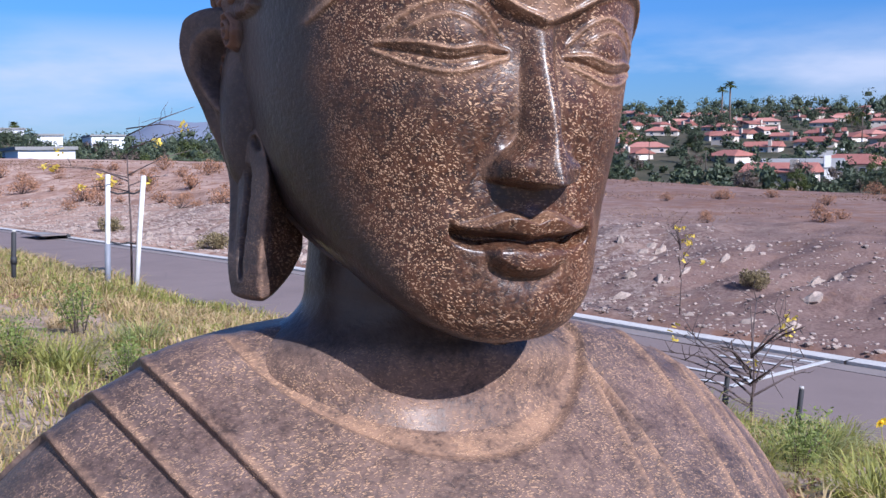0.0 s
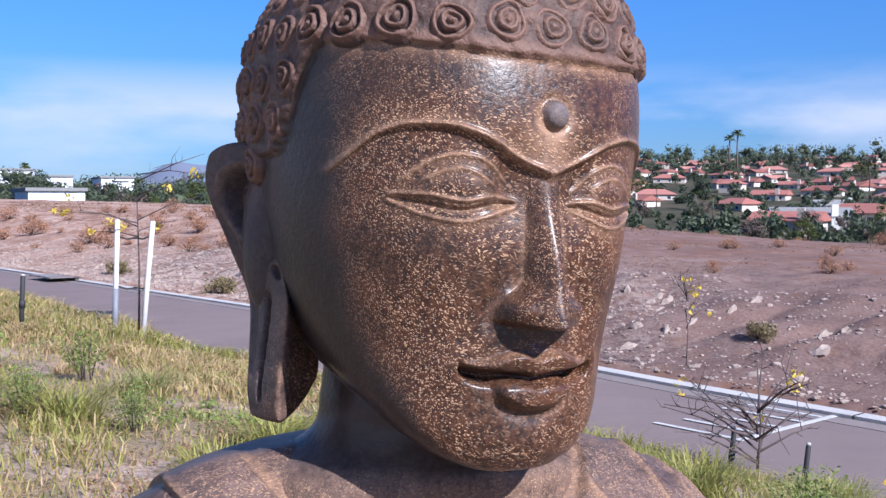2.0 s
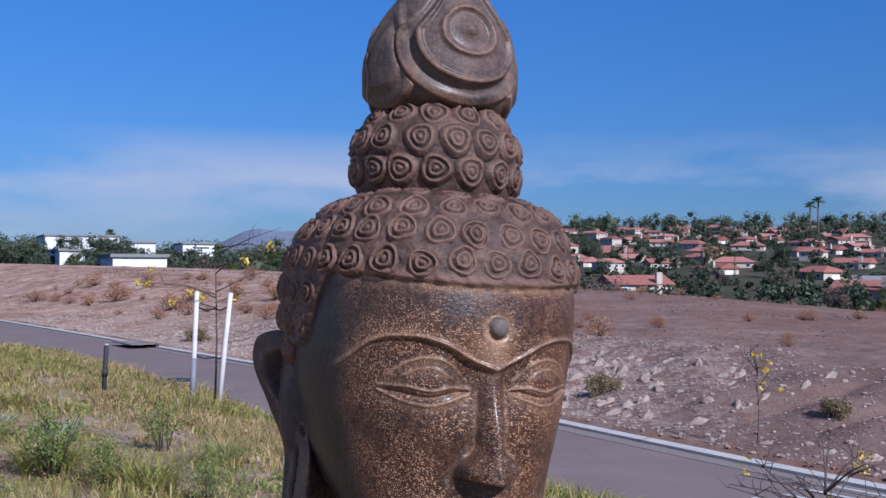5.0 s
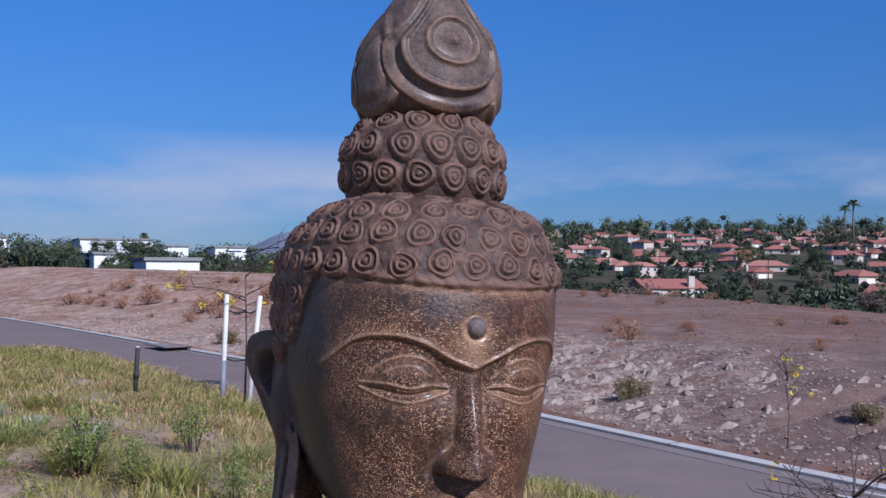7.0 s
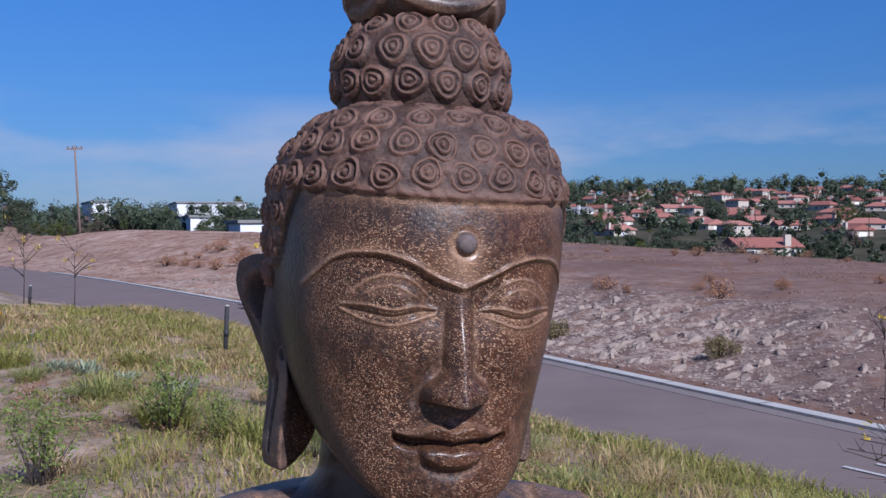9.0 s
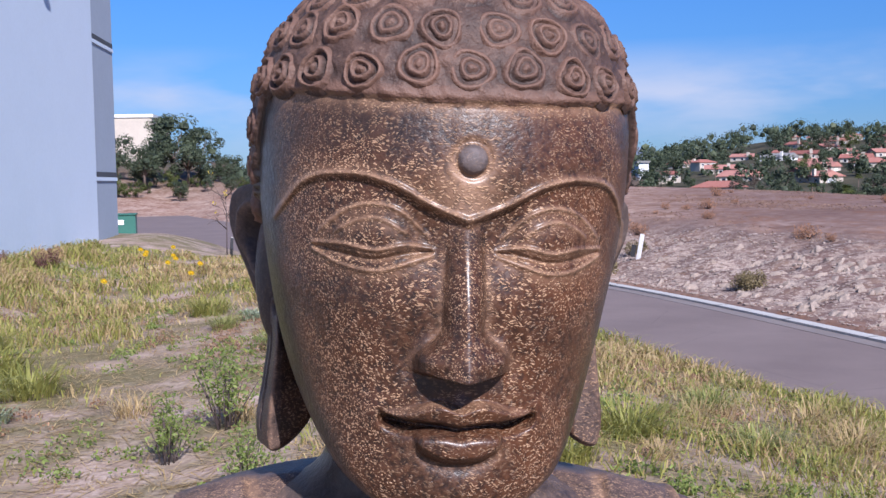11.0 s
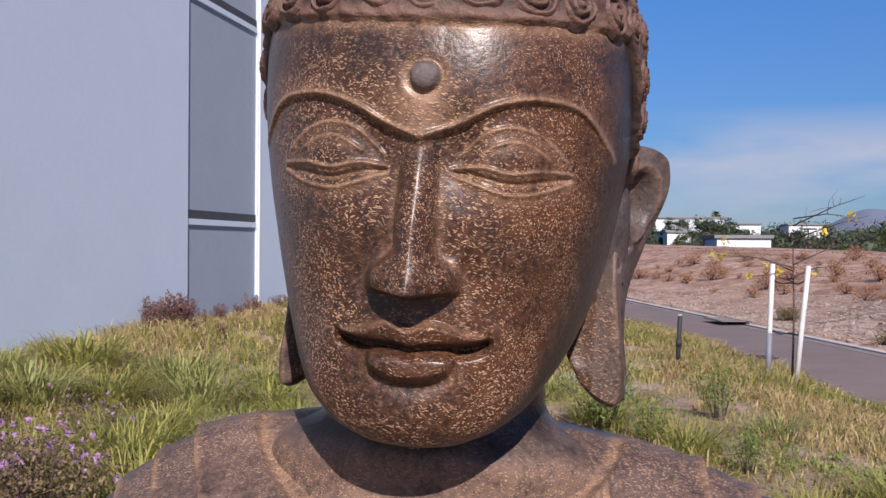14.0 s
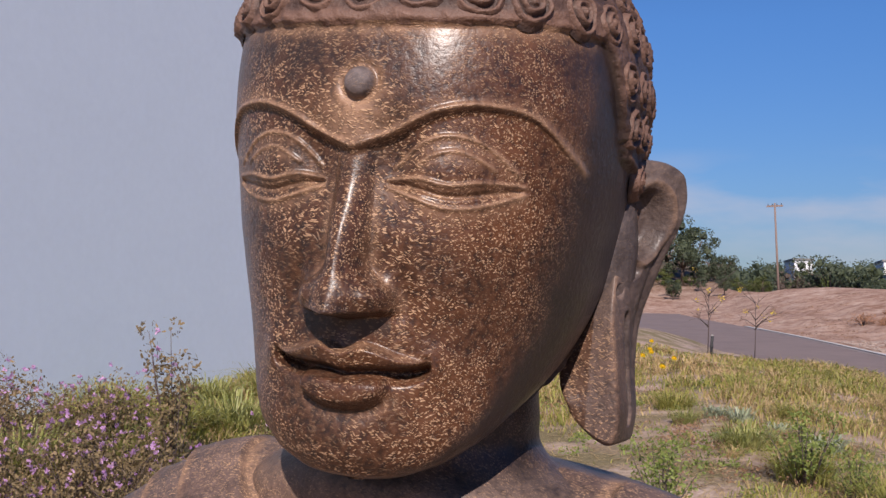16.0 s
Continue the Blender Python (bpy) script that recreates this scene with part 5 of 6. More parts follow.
def turf_points(rng, n, far=17.0, power=0.62):
    az = rng.uniform(-32, 78, n)
    r = 1.3 + (far - 1.3) * rng.uniform(0, 1, n) ** power
    x, y = -r * np.sin(np.radians(az)), r * np.cos(np.radians(az))
    s, q = road_frame(x, y)
    wall = x * WALL_OUT.x + y * WALL_OUT.y
    along = x * WALL_DIR.x + y * WALL_DIR.y
    ok = (s < -road_width(q) - 0.12) & (np.hypot(x - AXIS.x, y - AXIS.y) > 0.42) & ((wall > -5.95) | (along > 28.8))
    return x[ok], y[ok], r[ok]


def build_turf():
    rng = np.random.default_rng(11)
    x, y, r = turf_points(rng, 300000, 24.0)
    g = turf_cover(x, y)
    keep = rng.uniform(0, 1, len(x)) < g**1.6
    x, y, r, g = x[keep], y[keep], r[keep], g[keep]
    p = np.stack([x, y, land(x, y) - 0.01], -1)
    h = (0.05 + 0.14 * g**2 * rng.uniform(0.3, 1.25, len(x))) * (1 + 0.02 * r + 0.35 * smooth01(r, 10, 14))
    v, f = blades(rng, p, h, 0.0017 + 0.00058 * r * rng.uniform(0.6, 1.2, len(x)), rng.uniform(0.35, 1.5, len(x)))
    dry = rng.uniform(0, 1, len(x)) < np.clip(0.30 + 0.45 * ripple(x, y, 1.5, 12) + 0.25 * bell(np.degrees(np.arctan2(-x, y)) - 20, 11.0) + 0.30 * smooth01(r, 9, 12) * bell(np.degrees(np.arctan2(-x, y)) - 47, 8.0), 0.08, 0.85)
    for name, pick, mat, label in (("grass", ~dry, M_GRASS, "short green grass over the turf"), ("dry_grass", dry, M_STRAW, "straw-coloured dry grass over the turf")):
        idx = np.nonzero(pick)[0]
        vv = v.reshape(-1, 6, 3)[idx].reshape(-1, 3)
        k = np.arange(len(idx))[:, None] * 6
        ff = np.concatenate([k + [0, 1, 2, 3], k + [3, 2, 4, 5]], 0)
        tagged(new(name, mesh_of(name, vv, ff, mat)), label, "grass", kind="stuff")
    # low leafy weeds and dead brown stalks in patches
    for name, mat, seed, clumps, many, tall, size, label in (
        ("low_weeds", M_CLOVER, 15, 1500, 42, 0.055, 0.011, "low green leafy weeds in patches on the turf"),
        ("brown_weeds", M_BROWNWEED, 19, 1500, 34, 0.075, 0.009, "dead red-brown weeds in patches on the turf"),
    ):
        x, y, r = turf_points(rng, 9000, 20.0)
        pick = np.nonzero(ripple(x, y, 1.1, seed) + 0.5 * ripple(x, y, 0.4, seed + 2) > rng.uniform(0.0, 0.9, len(x)))[0][:clumps]
        c = np.stack([x[pick], y[pick], land(x[pick], y[pick]) + tall * 0.45], -1)
        v, f = leaf_cloud(rng, c, rng.uniform(0.06, 0.15, len(c)), len(c) * many, size, 0.4)
        tagged(new(name, mesh_of(name, v, f, mat)), label, "weeds", kind="stuff")
    # straw lying on bare soil
    x, y, r = turf_points(rng, 70000, 14.0)
    g = turf_cover(x, y)
    keep = (g < 0.7) & (rng.uniform(0, 1, len(x)) < 0.6)
    x, y = x[keep], y[keep]
    p = np.stack([x, y, land(x, y) + 0.008], -1)
    w = rng.uniform(0, np.pi, len(x))
    L = rng.uniform(0.02, 0.10, len(x))
    u = np.stack([np.cos(w), np.sin(w), rng.normal(0, 0.12, len(x))], -1) * L[:, None]
    t = np.stack([-np.sin(w), np.cos(w), 0 * w], -1) * rng.uniform(0.0015, 0.006, len(x))[:, None]
    v, f = quads_at(p, u, t)
    tagged(new("straw_litter", mesh_of("straw_litter", v, f, M_STRAW)), "dead straw lying on bare soil", "straw", kind="stuff")


build_turf()


def tuft(seed, n, h, material, label, lean=0.9, wide=0.006, name="grass_tuft", root=0.16):
    rng = np.random.default_rng(seed)
    a, r = rng.uniform(0, 6.28, n), root * rng.uniform(0, 1, n) ** 0.6
    p = np.stack([r * np.cos(a), r * np.sin(a), 0 * a - 0.02], -1)
    w = a + rng.normal(0, 0.6, n)
    height = h * rng.uniform(0.45, 1.15, n)
    ln = lean * rng.uniform(0.25, 1.1, n)
    out = np.stack([np.cos(w), np.sin(w), 0 * w], -1) * (ln * height)[:, None]
    side = np.stack([-np.sin(w), np.cos(w), 0 * w], -1) * (wide * rng.uniform(0.6, 1.3, n))[:, None]
    up = np.array([0, 0, 1.0]) * height[:, None]
    rows = []
    for k, (o, uu, ws) in enumerate(((0, 0, 1), (0.18, 0.45, 1), (0.5, 0.80, 0.8), (1.0, 0.92, 0.1))):
        c = p + out * o + up * uu * (1 - 0.25 * ln * o)[:, None]
        rows += [c - side * ws, c + side * ws]
    v = np.stack(rows, 1).reshape(-1, 3)
    k = np.arange(n)[:, None] * 8
    f = np.concatenate([k + [0, 1, 3, 2], k + [2, 3, 5, 4], k + [4, 5, 7, 6]], 0)
    t = tagged(new(name, mesh_of(name, v, f, material)), label, "grass tuft", "grass tufts")
    return t


def scatter(proto, spots):
    places = [Matrix.Translation((x, y, float(land(x, y)))) @ Matrix.Rotation(turn, 4, "Z") @ Matrix.Scale(size, 4) for x, y, size, turn in spots]
    for m in places[1:]:
        copy_thing(proto, m)
    proto.matrix_world = places[0]


rng_p = np.random.default_rng(3)
green_tufts = [tuft(80 + i, 300, 0.44, (M_GRASS, M_TUFT, M_GRASS)[i], "lush green arching grass tuft on the turf", 1.5, 0.006, root=0.30) for i in range(3)]
lush = [(51.5, 8.4), (47.0, 8.6), (44.2, 9.0), (54.5, 9.4), (58, 9.0), (61, 8.6), (57, 7.2), (63, 7.8), (51, 6.2), (46, 11), (60, 10.2), (64, 9.6), (56, 10.6), (31, 9.5), (27, 8.2), (22, 7.4), (18, 8.8), (12, 6.6), (-14, 5.6), (-17, 6.4), (-20, 5.4), (-11, 6.8), (34, 11.5), (29, 12.6), (35, 13.0), (5, 6.8), (-6, 6.3), (15, 5.6), (49, 9.6), (52.6, 7.4), (45.6, 9.8), (50.4, 10.4), (48.0, 7.6), (66, 8.4), (68, 7.2), (-8, 7.3), (-18, 7.4), (8, 8.2)]
spots = [[], [], []]
for i, (az, d) in enumerate(lush):
    x, y = polar(az + rng_p.uniform(-0.6, 0.6), d)
    spots[i % 3].append((x, y, rng_p.uniform(0.55, 1.0) * (1.25 if az > 43 else 0.75), rng_p.uniform(0, 6.28)))
for t, some in zip(green_tufts, spots):
    scatter(t, some)
dry_tufts = [tuft(90 + i, 130, 0.26, M_STRAW, "dry straw-coloured grass tuft on the turf", 1.7, 0.0032, "dry_tuft") for i in range(2)]
spots = [[], []]
for i in range(90):
    q = rng_p.uniform(-12, 16)
    s = -rng_p.uniform(3.7, 6.8) if i < 60 else -rng_p.uniform(6.5, 10.0)
    x, y = road_point(q, s)
    if math.hypot(x, y) > 3.4:
        spots[i % 2].append((x, y, rng_p.uniform(0.45, 1.05), rng_p.uniform(0, 6.28)))
for t, some in zip(dry_tufts, spots):
    scatter(t, some)
silver = tuft(97, 90, 0.26, M_SILVER, "silvery strap-leaved plant among the grass", 1.1, 0.011, "silver_plant")
scatter(silver, [(*polar(az, d), sz, a) for az, d, sz, a in ((27.0, 9.6, 0.9, 0), (29.6, 10.8, 0.6, 1), (31.6, 11.6, 0.8, 3), (33.0, 12.0, 0.7, 5), (45.5, 8.0, 0.6, 6))])


def herb(seed, label, name, h, spread, leaf_mat, flower_mat=None, flowers=0, leaves=420, size=0.012):
    """A branching weed: stems, leaves and flower heads."""
    rng = np.random.default_rng(seed)
    t = thing(name, label, "plant", "weeds on the turf")
    lines, cs = [], []
    for i in range(13):
        w, out = rng.uniform(0, 6.28), spread * rng.uniform(0.15, 1.0)
        tip = np.array([out * math.cos(w), out * math.sin(w), h * rng.uniform(0.55, 1.0)])
        lines.append(([(0.04 * math.cos(w), 0.04 * math.sin(w), -0.02), tip * [0.55, 0.55, 0.5], tip], [0.005, 0.004, 0.002]))
        cs += [tip, tip * 0.75, tip * [0.6, 0.6, 0.5]]
    bundle("stalk", tube_mesh("stalk", lines, M_TWIG, 4), t)
    v, f = leaf_cloud(rng, np.array(cs), np.full(len(cs), spread * 0.30), leaves, size)
    bundle("foliage", mesh_of("foliage", v, f, leaf_mat), t)
    if flowers:
        c = np.array([cs[3 * (i % 13)] for i in range(flowers)]) + rng.normal(0, spread * 0.22, (flowers, 3))
        v, f = leaf_cloud(rng, c, np.full(flowers, 0.02), flowers * 9, 0.012)
        bundle("blossom", mesh_of("blossom", v, f, flower_mat), t)
    return t


purple = [herb(110 + i, "sprawling shrub with mauve flowers before the pale wall", "flowering_shrub", 0.60, 0.50, M_SHRUB, M_PURPLE, 22, 1300) for i in range(2)]
spots = [[], []]
for i in range(26):
    az, d = 54.5 + 21.5 * rng_p.uniform(), rng_p.uniform(5.6, 8.2)
    x, y = polar(az, d)
    if x * WALL_OUT.x + y * WALL_OUT.y > -5.6:
        spots[i % 2].append((x, y, rng_p.uniform(0.55, 0.90), rng_p.uniform(0, 6.28)))
for t, some in zip(purple, spots):
    scatter(t, some)
tall = herb(115, "tall leggy shrub with rusty leaves before the wall", "leggy_shrub", 1.22, 0.34, M_SHRUB, M_PURPLE, 7, 1150, 0.014)
scatter(tall, [(*polar(60.5, 7.4), 0.92, 0.4)])
rust = herb(116, "rust-red dock stalks at the foot of the wall", "dock_weed", 0.50, 0.24, M_DOCK, None, 0, 1100, 0.013)
scatter(rust, [(*polar(az, d), sz, a) for az, d, sz, a in ((52.7, 14.2, 0.95, 0), (52.1, 14.5, 0.80, 1), (51.5, 14.7, 1.0, 2), (51.0, 15.2, 0.8, 3), (50.2, 15.0, 0.5, 4), (49.4, 15.8, 0.55, 5), (48.5, 16.6, 0.5, 6), (47.7, 17.4, 0.7, 2.5), (46.5, 18.6, 0.6, 4.2), (45.9, 19.0, 0.6, 3.3), (44.0, 18.6, 0.6, 1.6), (43.5, 19.2, 0.7, 0.6), (50.6, 13.6, 0.45, 2.2), (49.2, 13.8, 0.4, 5.2))])
green_weed = herb(117, "leafy green weed on the turf", "leafy_weed", 0.42, 0.24, M_CLOVER, None, 0, 950, 0.0095)
scatter(green_weed, [(*polar(az, d), sz, a) for az, d, sz, a in ((27.2, 8.0, 1.2, 0), (24.6, 7.6, 0.8, 1), (36.5, 6.2, 0.9, 2), (33.6, 6.8, 1.1, 3), (21.5, 9.4, 1.0, 4), (19.0, 7.0, 0.7, 5), (-16.5, 6.0, 0.8, 6), (32.0, 5.2, 0.8, 1.5))])


def daisy(seed, label, material):
    rng = np.random.default_rng(seed)
    t = thing("daisy", label, "flower", "flowers on the turf")
    child("stem", tube_mesh("stem", [([(0, 0, -0.02), (0.01, 0, 0.12), (0.0, 0.01, 0.24)], [0.004, 0.003, 0.003])], M_GRASS, 5), t)
    vs, fs = [], []
    for i in range(12):
        w = 2 * math.pi * i / 12
        a, b = np.array([math.cos(w), -0.25 - 0.5 * math.sin(w), 0.85 * math.sin(w)]), np.array([-math.sin(w), -0.5 * math.cos(w), 0.85 * math.cos(w)])
        k, c = len(vs), np.array([0, 0.01, 0.24])
        vs += [c, c + a * 0.028 + b * 0.010, c + a * 0.050, c + a * 0.028 - b * 0.010]
        fs.append((k, k + 1, k + 2, k + 3))
    child("corolla", mesh_of("petals", vs, fs, material), t)
    bm = bmesh.new()
    bmesh.ops.create_uvsphere(bm, u_segments=10, v_segments=6, radius=0.014, matrix=Matrix.Translation((0, 0.004, 0.243)))
    part("eye", bm, M_FLOWER, t, "domed flower centre")
    return t


gold = daisy(1, "golden yellow daisy on a short stem", M_FLOWER)
scatter(gold, [(x, y, 1.15, 0.4) for x, y in ((-10.2, 11.8), (-12.6, 15.6), (-11.6, 15.2), (-9.6, 13.0), (-12.9, 16.0), (-13.2, 16.2), (-12.2, 15.9), (-10.4, 14.3), (-11.3, 14.6), (2.75, 7.4), (-13.3, 17.3))])


# ---------------------------------------------------------------- young trees, stakes and roadside things
def sapling(seed, at, h, label, leaves, twigs=14, droop=0.0, fork=0.28, reach=0.8, leaf=0.030):
    """A thin young tree, nearly bare, with a few yellow leaves."""
    rng = np.random.default_rng(seed)
    t = thing("sapling", label, "young tree", "roadside saplings", Matrix.Translation((at[0], at[1], float(land(*at)))))
    lines = [([(0, 0, -0.05), (0.02, 0.0, h * 0.35), (-0.01, 0.02, h * 0.7)], [0.0065 * h, 0.005 * h, 0.003 * h])]
    tips = []
    for i in range(twigs):
        w, z0 = rng.uniform(0, 6.28), h * rng.uniform(fork, fork + 0.42)
        L = h * rng.uniform(0.22, 0.46)
        e = np.array([math.cos(w) * L * reach, math.sin(w) * L * reach, z0 + L * rng.uniform(0.25, 0.8) - droop * L])
        m = np.array([e[0] * 0.5 + rng.normal(0, 0.05), e[1] * 0.5, (z0 + e[2]) / 2 + 0.05])
        lines.append(([(0, 0, z0), m, e], [0.010, 0.007, 0.003]))
        for j in range(3):
            b = m + (e - m) * rng.uniform(0, 1)
            f = b + rng.normal(0, 0.13, 3) * [1, 1, 0.8] + [0, 0, 0.08]
            lines.append(([b, (b + f) / 2 + rng.normal(0, 0.02, 3), f], [0.004, 0.003, 0.002]))
            tips.append(f)
        tips.append(e)
    bundle("branchwork", tube_mesh("branchwork", lines, M_TWIG, 5), t)
    tips = np.array(tips)
    pick = rng.choice(len(tips), leaves, False)
    v, f = leaf_cloud(rng, tips[pick], np.full(leaves, 0.07), leaves * 9, leaf)
    bundle("foliage", mesh_of("foliage", v, f, M_YELLOW), t)["label"] = "sparse yellow leaves"
    return t


sapling(201, (-4.88, 14.25), 2.75, "staked young tree with a few yellow leaves", 9, 9, fork=0.50, reach=1.1, droop=0.25)
sapling(202, (1.96, 7.87), 1.35, "low bare young tree with scattered yellow leaves by the road", 4, 20, fork=0.06, reach=1.25, leaf=0.018)
sapling(203, tuple(road_point(-1.2, 0.9)), 1.15, "thin young tree with a tuft of yellow leaves", 5, 6, fork=0.4, reach=0.5, leaf=0.022)
sapling(204, (-15.0, 21.5), 2.2, "small staked tree with thin yellowish leaves by the road", 8, 12, leaf=0.018)
sapling(205, (-13.1, 20.6), 1.9, "small thin tree with yellowish leaves by the road", 7, 10, leaf=0.018)


def stake(at, top, lean, label, low_grey):
    z0 = float(land(*at))
    t = thing("tree_stake", label, "stake", "tree stakes", Matrix.Translation((at[0], at[1], z0)))
    h = top - z0
    child("post", tube_mesh("post", [([(-lean[0], -lean[1], -0.1), (0, 0, h * 0.5), (lean[0], lean[1], h - 0.01), (lean[0], lean[1], h)], [0.036, 0.035, 0.034, 0.026])], M_STAKE, 12), t)
    if low_grey:
        child("sleeve", tube_mesh("sleeve", [([(-lean[0], -lean[1], -0.1), (-lean[0] * 0.2, -lean[1] * 0.2, h * 0.42)], [0.039, 0.039])], plain("grey_sleeve", (0.17, 0.18, 0.21), 0.6), 12), t, "grey plastic sleeve")


stake((-5.14, 14.12), 1.36, (0.03, 0.0), "white tree stake with a grey lower half", True)
stake((-4.72, 14.16), 1.34, (0.085, 0.0), "leaning white tree stake", False)


def tie(z, a, b):
    t = thing("tree_tie", "black rubber tie between stakes and young tree", "tree tie", "tree ties")
    mid = Vector((-4.88, 14.2, z - 0.03))
    for p in (a, b):
        child("strap", tube_mesh("strap", [([Vector((*p, z)), (Vector((*p, z)) + mid) / 2 - Vector((0, 0, 0.03)), mid], [0.013, 0.012, 0.013])], M_BLACK, 6), t)
    child("loop", tube_mesh("loop", [([mid + Vector((0.035 * math.cos(k), 0.035 * math.sin(k), 0)) for k in np.linspace(0, 6.0, 10)], [0.012] * 10)], M_BLACK, 5), t)
    return t


tie(1.14, (-5.12, 14.12), (-4.68, 14.16))
tie(0.46, (-5.14, 14.12), (-4.70, 14.16))


def marker(at, h, label, r=0.032):
    t = thing("marker_post", label, "post", "short posts", Matrix.Translation((at[0], at[1], float(land(*at)))))
    child("post", tube_mesh("post", [([(0, 0, -0.1), (0.01, 0, h * 0.45), (0.03, 0.0, h - 0.01), (0.03, 0, h)], [r, r, r, r * 0.7])], M_BLACK, 10), t)
    child("cap", tube_mesh("cap", [([(0.03, 0, h + 0.002), (0.03, 0, h + 0.02)], [r * 0.95, r * 0.8])], M_KERB, 10), t, "pale worn cap")
    child("wrap", tube_mesh("wrap", [([(0.012, 0, h * 0.42), (0.016, 0, h * 0.55)], [r * 1.25, r * 1.25])], M_BLACK, 10), t, "black tape wrap")


marker((-6.02, 13.15), 0.66 - float(land(-6.02, 13.15)), "short black post in the grass by the road")
marker((-13.6, 19.7), 0.46, "short dark post in the grass by the road")
marker((2.31, 7.9), 0.40, "short black stake by the bare young tree", 0.02)
marker((1.81, 8.1), 0.40, "short black stake by the bare young tree", 0.02)


def storm_drain():
    p = road_point(18.9, -0.25)
    m = Matrix.Translation((p[0], p[1], ROAD_Z)) @ Matrix.Rotation(math.atan2(ALONG[1], ALONG[0]), 4, "Z")
    t = thing("storm_drain", "kerb inlet with a dark slot and concrete slab", "storm drain", at=m)
    part("slab", boxed(-0.75, 0.75, -0.22, 0.45, 0.100, 0.125, bevel=0.008), M_GUTTER, t)
    # solid black block stands in for the shaded slot under the slab
    part("opening", boxed(-0.75, 0.75, -0.32, -0.222, 0.012, 0.110), M_BLACK, t, "dark inlet slot")
    part("lid", boxed(-0.3, 0.3, 0.0, 0.40, 0.127, 0.135, bevel=0.003), M_GREYROOF, t, "grey access lid")


storm_drain()


def manhole():
    p = road_point(10.2, -2.8)
    t = thing("manhole_cover", "round dark iron manhole cover set in the asphalt", "manhole cover", at=Matrix.Translation((p[0], p[1], ROAD_Z)))
    child("ring", tube_mesh("ring", [([(0, 0, 0.001), (0, 0, 0.008)], [0.46, 0.455])], M_GUTTER, 32), t)
    child("lid", tube_mesh("lid", [([(0, 0, 0.009), (0, 0, 0.014)], [0.40, 0.40])], M_BLACK, 32), t)


manhole()


def road_marks():
    """Worn white lines beside the kerb near the bare young tree."""
    t = tagged(new("road_marking"), "worn white painted lines on the asphalt", "road marking", kind="structure")
    for k, s in enumerate((-0.12, -0.42, -0.78, -1.16, -1.54, -1.90)):
        part("line", boxed(-3.74, -3.0 + 0.08 * (k % 3), s - 0.03, s + 0.03, 0.0, 0.005), M_PAINT, t)
    part("line", boxed(-3.84, -3.77, -1.95, -0.04, 0.0, 0.005), M_PAINT, t)
    t.matrix_world = Matrix(((ALONG[0], ACROSS[0], 0, KERB0[0]), (ALONG[1], ACROSS[1], 0, KERB0[1]), (0, 0, 1, ROAD_Z + 0.0075), (0, 0, 0, 1)))


road_marks()


def cabinet():
    t = thing("utility_cabinet", "low green utility cabinet beside the road", "utility cabinet", at=Matrix.Translation((-25.6, 30.0, float(land(-25.6, 30.0)))) @ Matrix.Rotation(radians(36), 4, "Z"))
    part("body", boxed(-0.55, 0.55, -0.4, 0.4, 0.0, 0.78, bevel=0.02), M_BOX, t)
    part("lid", boxed(-0.59, 0.59, -0.44, 0.44, 0.782, 0.84, bevel=0.015), M_BOX, t)
    part("label_plate", boxed(-0.2, 0.15, -0.425, -0.403, 0.45, 0.62), M_TRIM, t, "white notice plate with plain bars")
    part("base", boxed(-0.65, 0.65, -0.5, 0.5, -0.15, -0.002), M_KERB, t)


cabinet()


def leaning_sign():
    t = thing("white_marker", "leaning white marker post with a black plate on the bank", "marker post", at=Matrix.Translation((-5.6, 24.6, float(land(-5.6, 24.6)) - 0.03)) @ Matrix.Rotation(radians(10), 4, "Y"))
    part("post", boxed(-0.05, 0.05, -0.03, 0.03, 0.0, 0.62, bevel=0.008), M_STAKE, t)
    part("plate", boxed(-0.20, -0.09, -0.03, 0.0, 0.05, 0.34, bevel=0.006), M_BLACK, t, "black plate")


leaning_sign()


# ---------------------------------------------------------------- scrub and stones on the bank and field
def scrub_of(seed, label, material, name="scrub_bush", leaves=620):
    rng = np.random.default_rng(seed)
    t = thing(name, label, "bush", "scrub on the field")
    cs, lines = [], []
    for i in range(16):
        w, up = rng.uniform(0, 6.28), rng.uniform(0.25, 1.4)
        e = np.array([math.cos(w) * math.cos(up), math.sin(w) * math.cos(up), math.sin(up) * 0.8]) * 0.42
        cs.append(e * rng.uniform(0.5, 1.0))
        lines.append(([(0, 0, -0.02), e * 0.6, e], [0.010, 0.006, 0.003]))
    bundle("branchwork", tube_mesh("branchwork", lines, M_TWIG, 4), t)
    v, f = leaf_cloud(rng, np.array(cs), np.full(16, 0.15), leaves, 0.016)
    bundle("foliage", mesh_of("foliage", v, f, material), t)
    return t


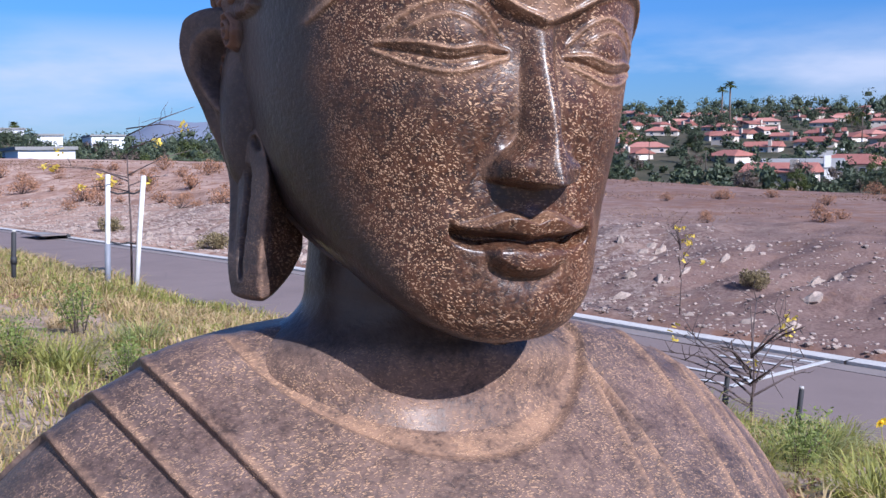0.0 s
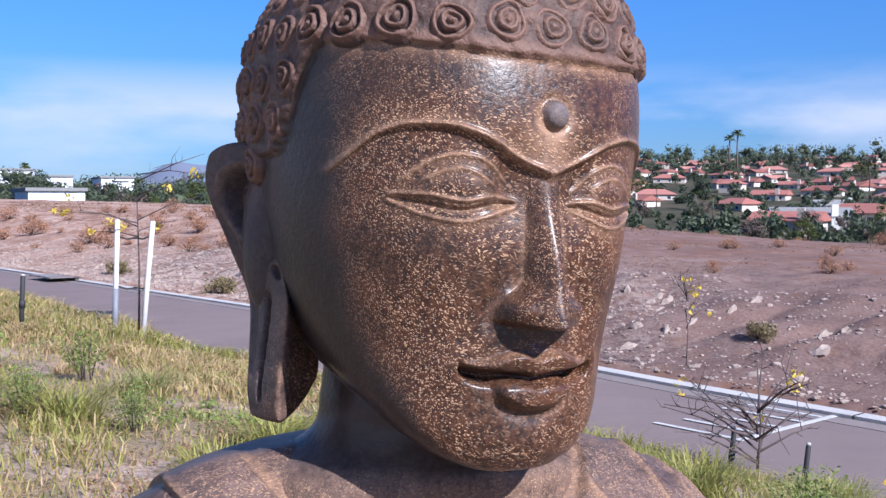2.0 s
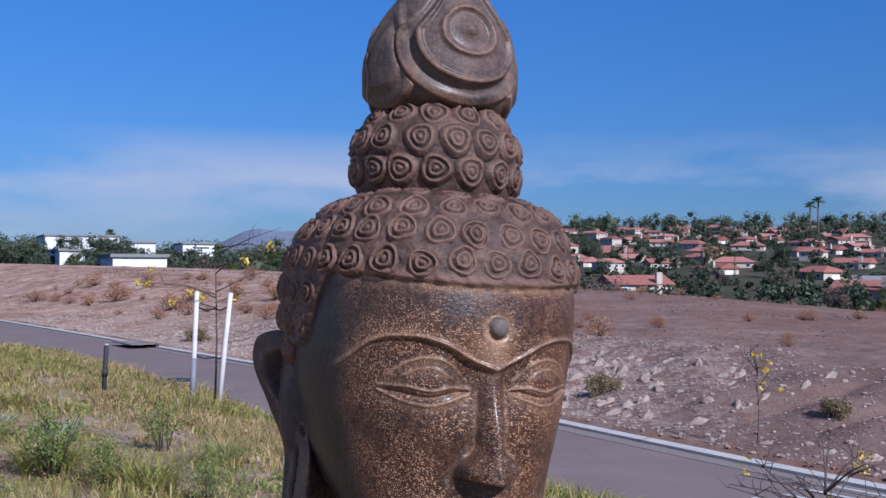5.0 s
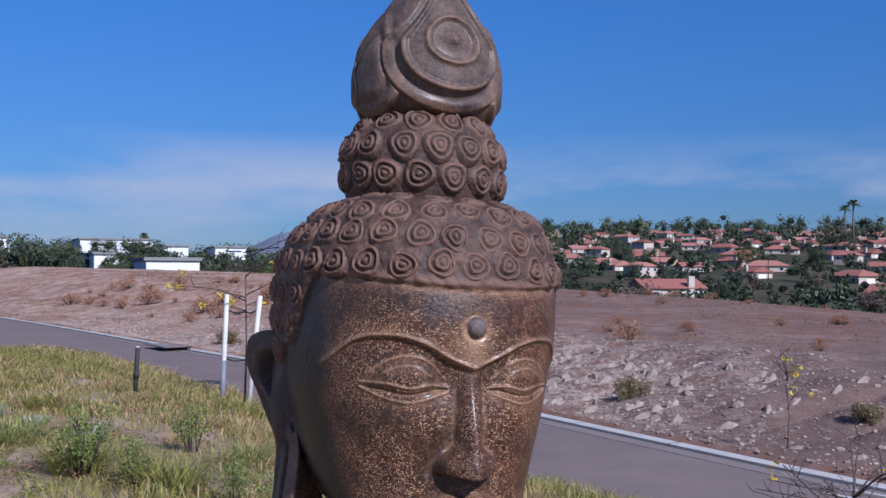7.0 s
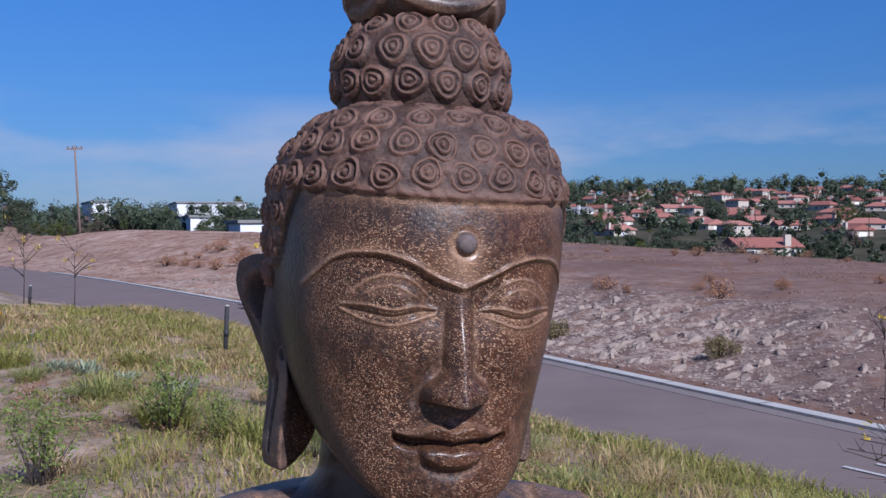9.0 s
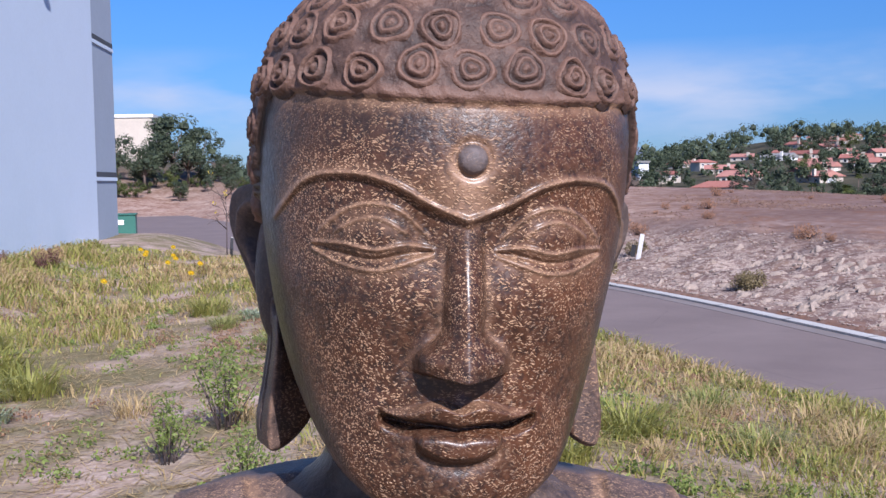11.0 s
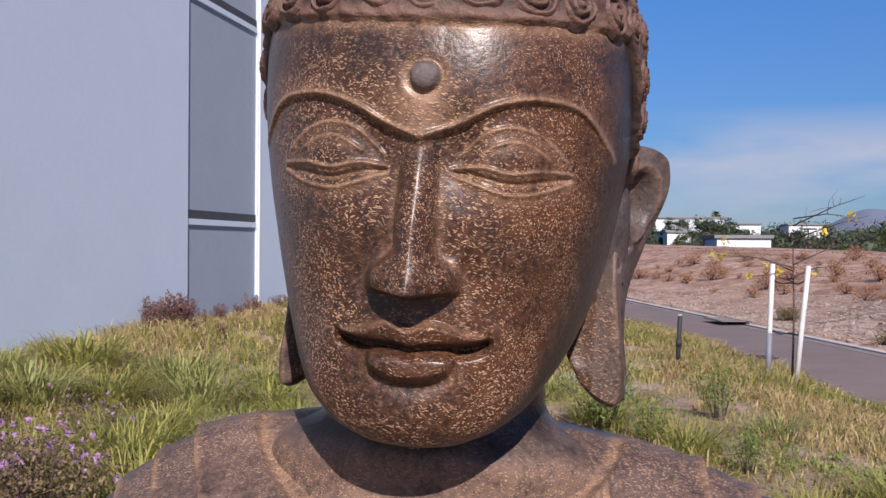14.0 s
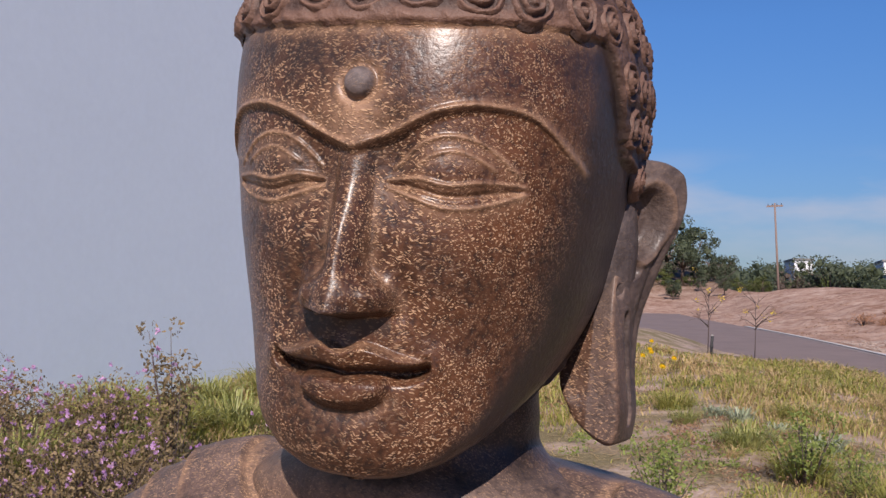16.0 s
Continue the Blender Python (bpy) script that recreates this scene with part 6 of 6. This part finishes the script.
def field_scrub():
    rng = np.random.default_rng(77)
    rusty = [scrub_of(300 + i, "dry rust-brown scrub bush on the field", M_REDBUSH) for i in range(2)]
    olive = scrub_of(305, "round olive-brown bush at the foot of the bank", M_OLIVE, leaves=2200)
    spots = [[], []]
    for i in range(190):
        if i < 120:
            az, d = rng.uniform(14, 40), rng.uniform(24, 60)
        else:
            az, d = rng.uniform(-26, 20), rng.uniform(19, 58)
        x, y = polar(az, d)
        s = float(road_frame(x, y)[0])
        if s > 3.5:
            spots[i % 2].append((x, y, (rng.uniform(0.35, 0.8) if i % 3 else rng.uniform(0.7, 1.2)) * (1.5 if i < 120 else 1.0), rng.uniform(0, 6.28)))
    for t, some in zip(rusty, spots):
        scatter(t, some)
    scatter(olive, [(-6.1, 23.3, 1.0, 0), (-5.9, 26.0, 0.8, 1), (-2.4, 20.2, 0.9, 2), (0.6, 17.2, 0.8, 3), (3.5, 14.2, 0.6, 4), (-10.4, 28.5, 1.0, 5), (13.0, 33.0, 1.6, 1), (15.5, 34.0, 1.8, 2), (17.0, 33.0, 1.6, 3)])


field_scrub()


def bank_stones():
    rng = np.random.default_rng(88)
    ico = bmesh.new()
    bmesh.ops.create_icosphere(ico, subdivisions=1, radius=1.0)
    base = np.array([v.co[:] for v in ico.verts])
    tri = np.array([[v.index for v in f.verts] for f in ico.faces])
    ico.free()
    n = 13000
    q = np.where(rng.uniform(0, 1, n) < 0.75, rng.uniform(0, 34, n), rng.uniform(-14, 0, n))
    s = 0.4 + 5.0 * rng.uniform(0, 1, n) ** 1.4
    p = KERB0 + q[:, None] * ALONG + (s + road_bend(q))[:, None] * ACROSS
    size = np.minimum(0.055, np.exp(rng.normal(-4.0, 0.5, n))) * (1 + 0.02 * np.clip(q, 0, 30))
    z = land(p[:, 0], p[:, 1]) + size * 0.1
    shape = base[None] * (1 + rng.normal(0, 0.16, (n, len(base), 1))) * (size[:, None, None] * rng.uniform(0.6, 1.3, (n, 1, 3)) * [1, 1, 0.5])
    v = (shape + np.concatenate([p, z[:, None]], 1)[:, None]).reshape(-1, 3)
    f = (tri[None] + (np.arange(n) * len(base))[:, None, None]).reshape(-1, 3)
    tagged(new("bank_stones", mesh_of("bank_stones", v, f, M_STONES)), "pale broken stones strewn over the eroded bank", "stones", kind="stuff")


bank_stones()


def rock_spurs():
    """Pale jagged ribs of rock that stand out of the cut bank, running down its slope."""
    rng = np.random.default_rng(91)
    ico = bmesh.new()
    bmesh.ops.create_icosphere(ico, subdivisions=2, radius=1.0)
    base = np.array([v.co[:] for v in ico.verts])
    tri = np.array([[v.index for v in f.verts] for f in ico.faces])
    ico.free()
    n = 190
    q = np.concatenate([rng.normal(5.0, 2.6, 140), rng.uniform(-4, 22, 50)])
    s = rng.uniform(0.7, 4.2, n)
    along, across = np.array([*ALONG, 0]), np.array([*ACROSS, 0.35])
    verts = []
    for i in range(n):
        w, deep, tall = rng.uniform(0.04, 0.12), rng.uniform(0.05, 0.17), rng.uniform(0.04, 0.11)
        b = base * (1 + rng.normal(0, 0.17, (len(base), 1)))
        x, y = road_point(q[i], s[i])
        c = np.array([x, y, float(land(x, y)) - 0.02])
        lean = rng.normal(0, 0.25)
        verts.append(c + b[:, :1] * w * along + b[:, 1:2] * deep * (across + lean * along) + b[:, 2:] * np.array([0, 0, tall]))
    v = np.vstack(verts)
    f = (tri[None] + (np.arange(n) * len(base))[:, None, None]).reshape(-1, 3)
    tagged(new("rock_spur", mesh_of("rock_spur", v, f, M_SPUR)), "pale jagged ribs of rock in the cut bank", "rock", kind="stuff")


rock_spurs()


def field_stubble():
    """Short rust-brown stubble in patches over the bank and the field."""
    rng = np.random.default_rng(95)
    n = 150000
    az, d = rng.uniform(-29, 42, n), 15 + 62 * rng.uniform(0, 1, n) ** 0.8
    x, y = -d * np.sin(np.radians(az)), d * np.cos(np.radians(az))
    s, q = road_frame(x, y)
    g = 0.6 * ripple(x, y, 3.1, 6) + 0.4 * ripple(x, y, 0.8, 3) + 0.3 * ripple(x, y, 7.5, 8) + 0.15 * smooth01(s, 4.5, 6.5)
    ok = (s > 0.45) & (g > rng.uniform(0.15, 0.75, n))
    x, y, d = x[ok], y[ok], d[ok]
    p = np.stack([x, y, land(x, y) - 0.01], -1)
    h = rng.uniform(0.015, 0.050, len(x)) * (0.8 + 0.012 * d)
    v, f = blades(rng, p, h, 0.004 + 0.0005 * d, rng.uniform(0.6, 1.6, len(x)))
    tagged(new("field_stubble", mesh_of("field_stubble", v, f, M_STUBBLE)), "short rust-brown dry stubble over bank and field", "dry grass", kind="stuff")


field_stubble()
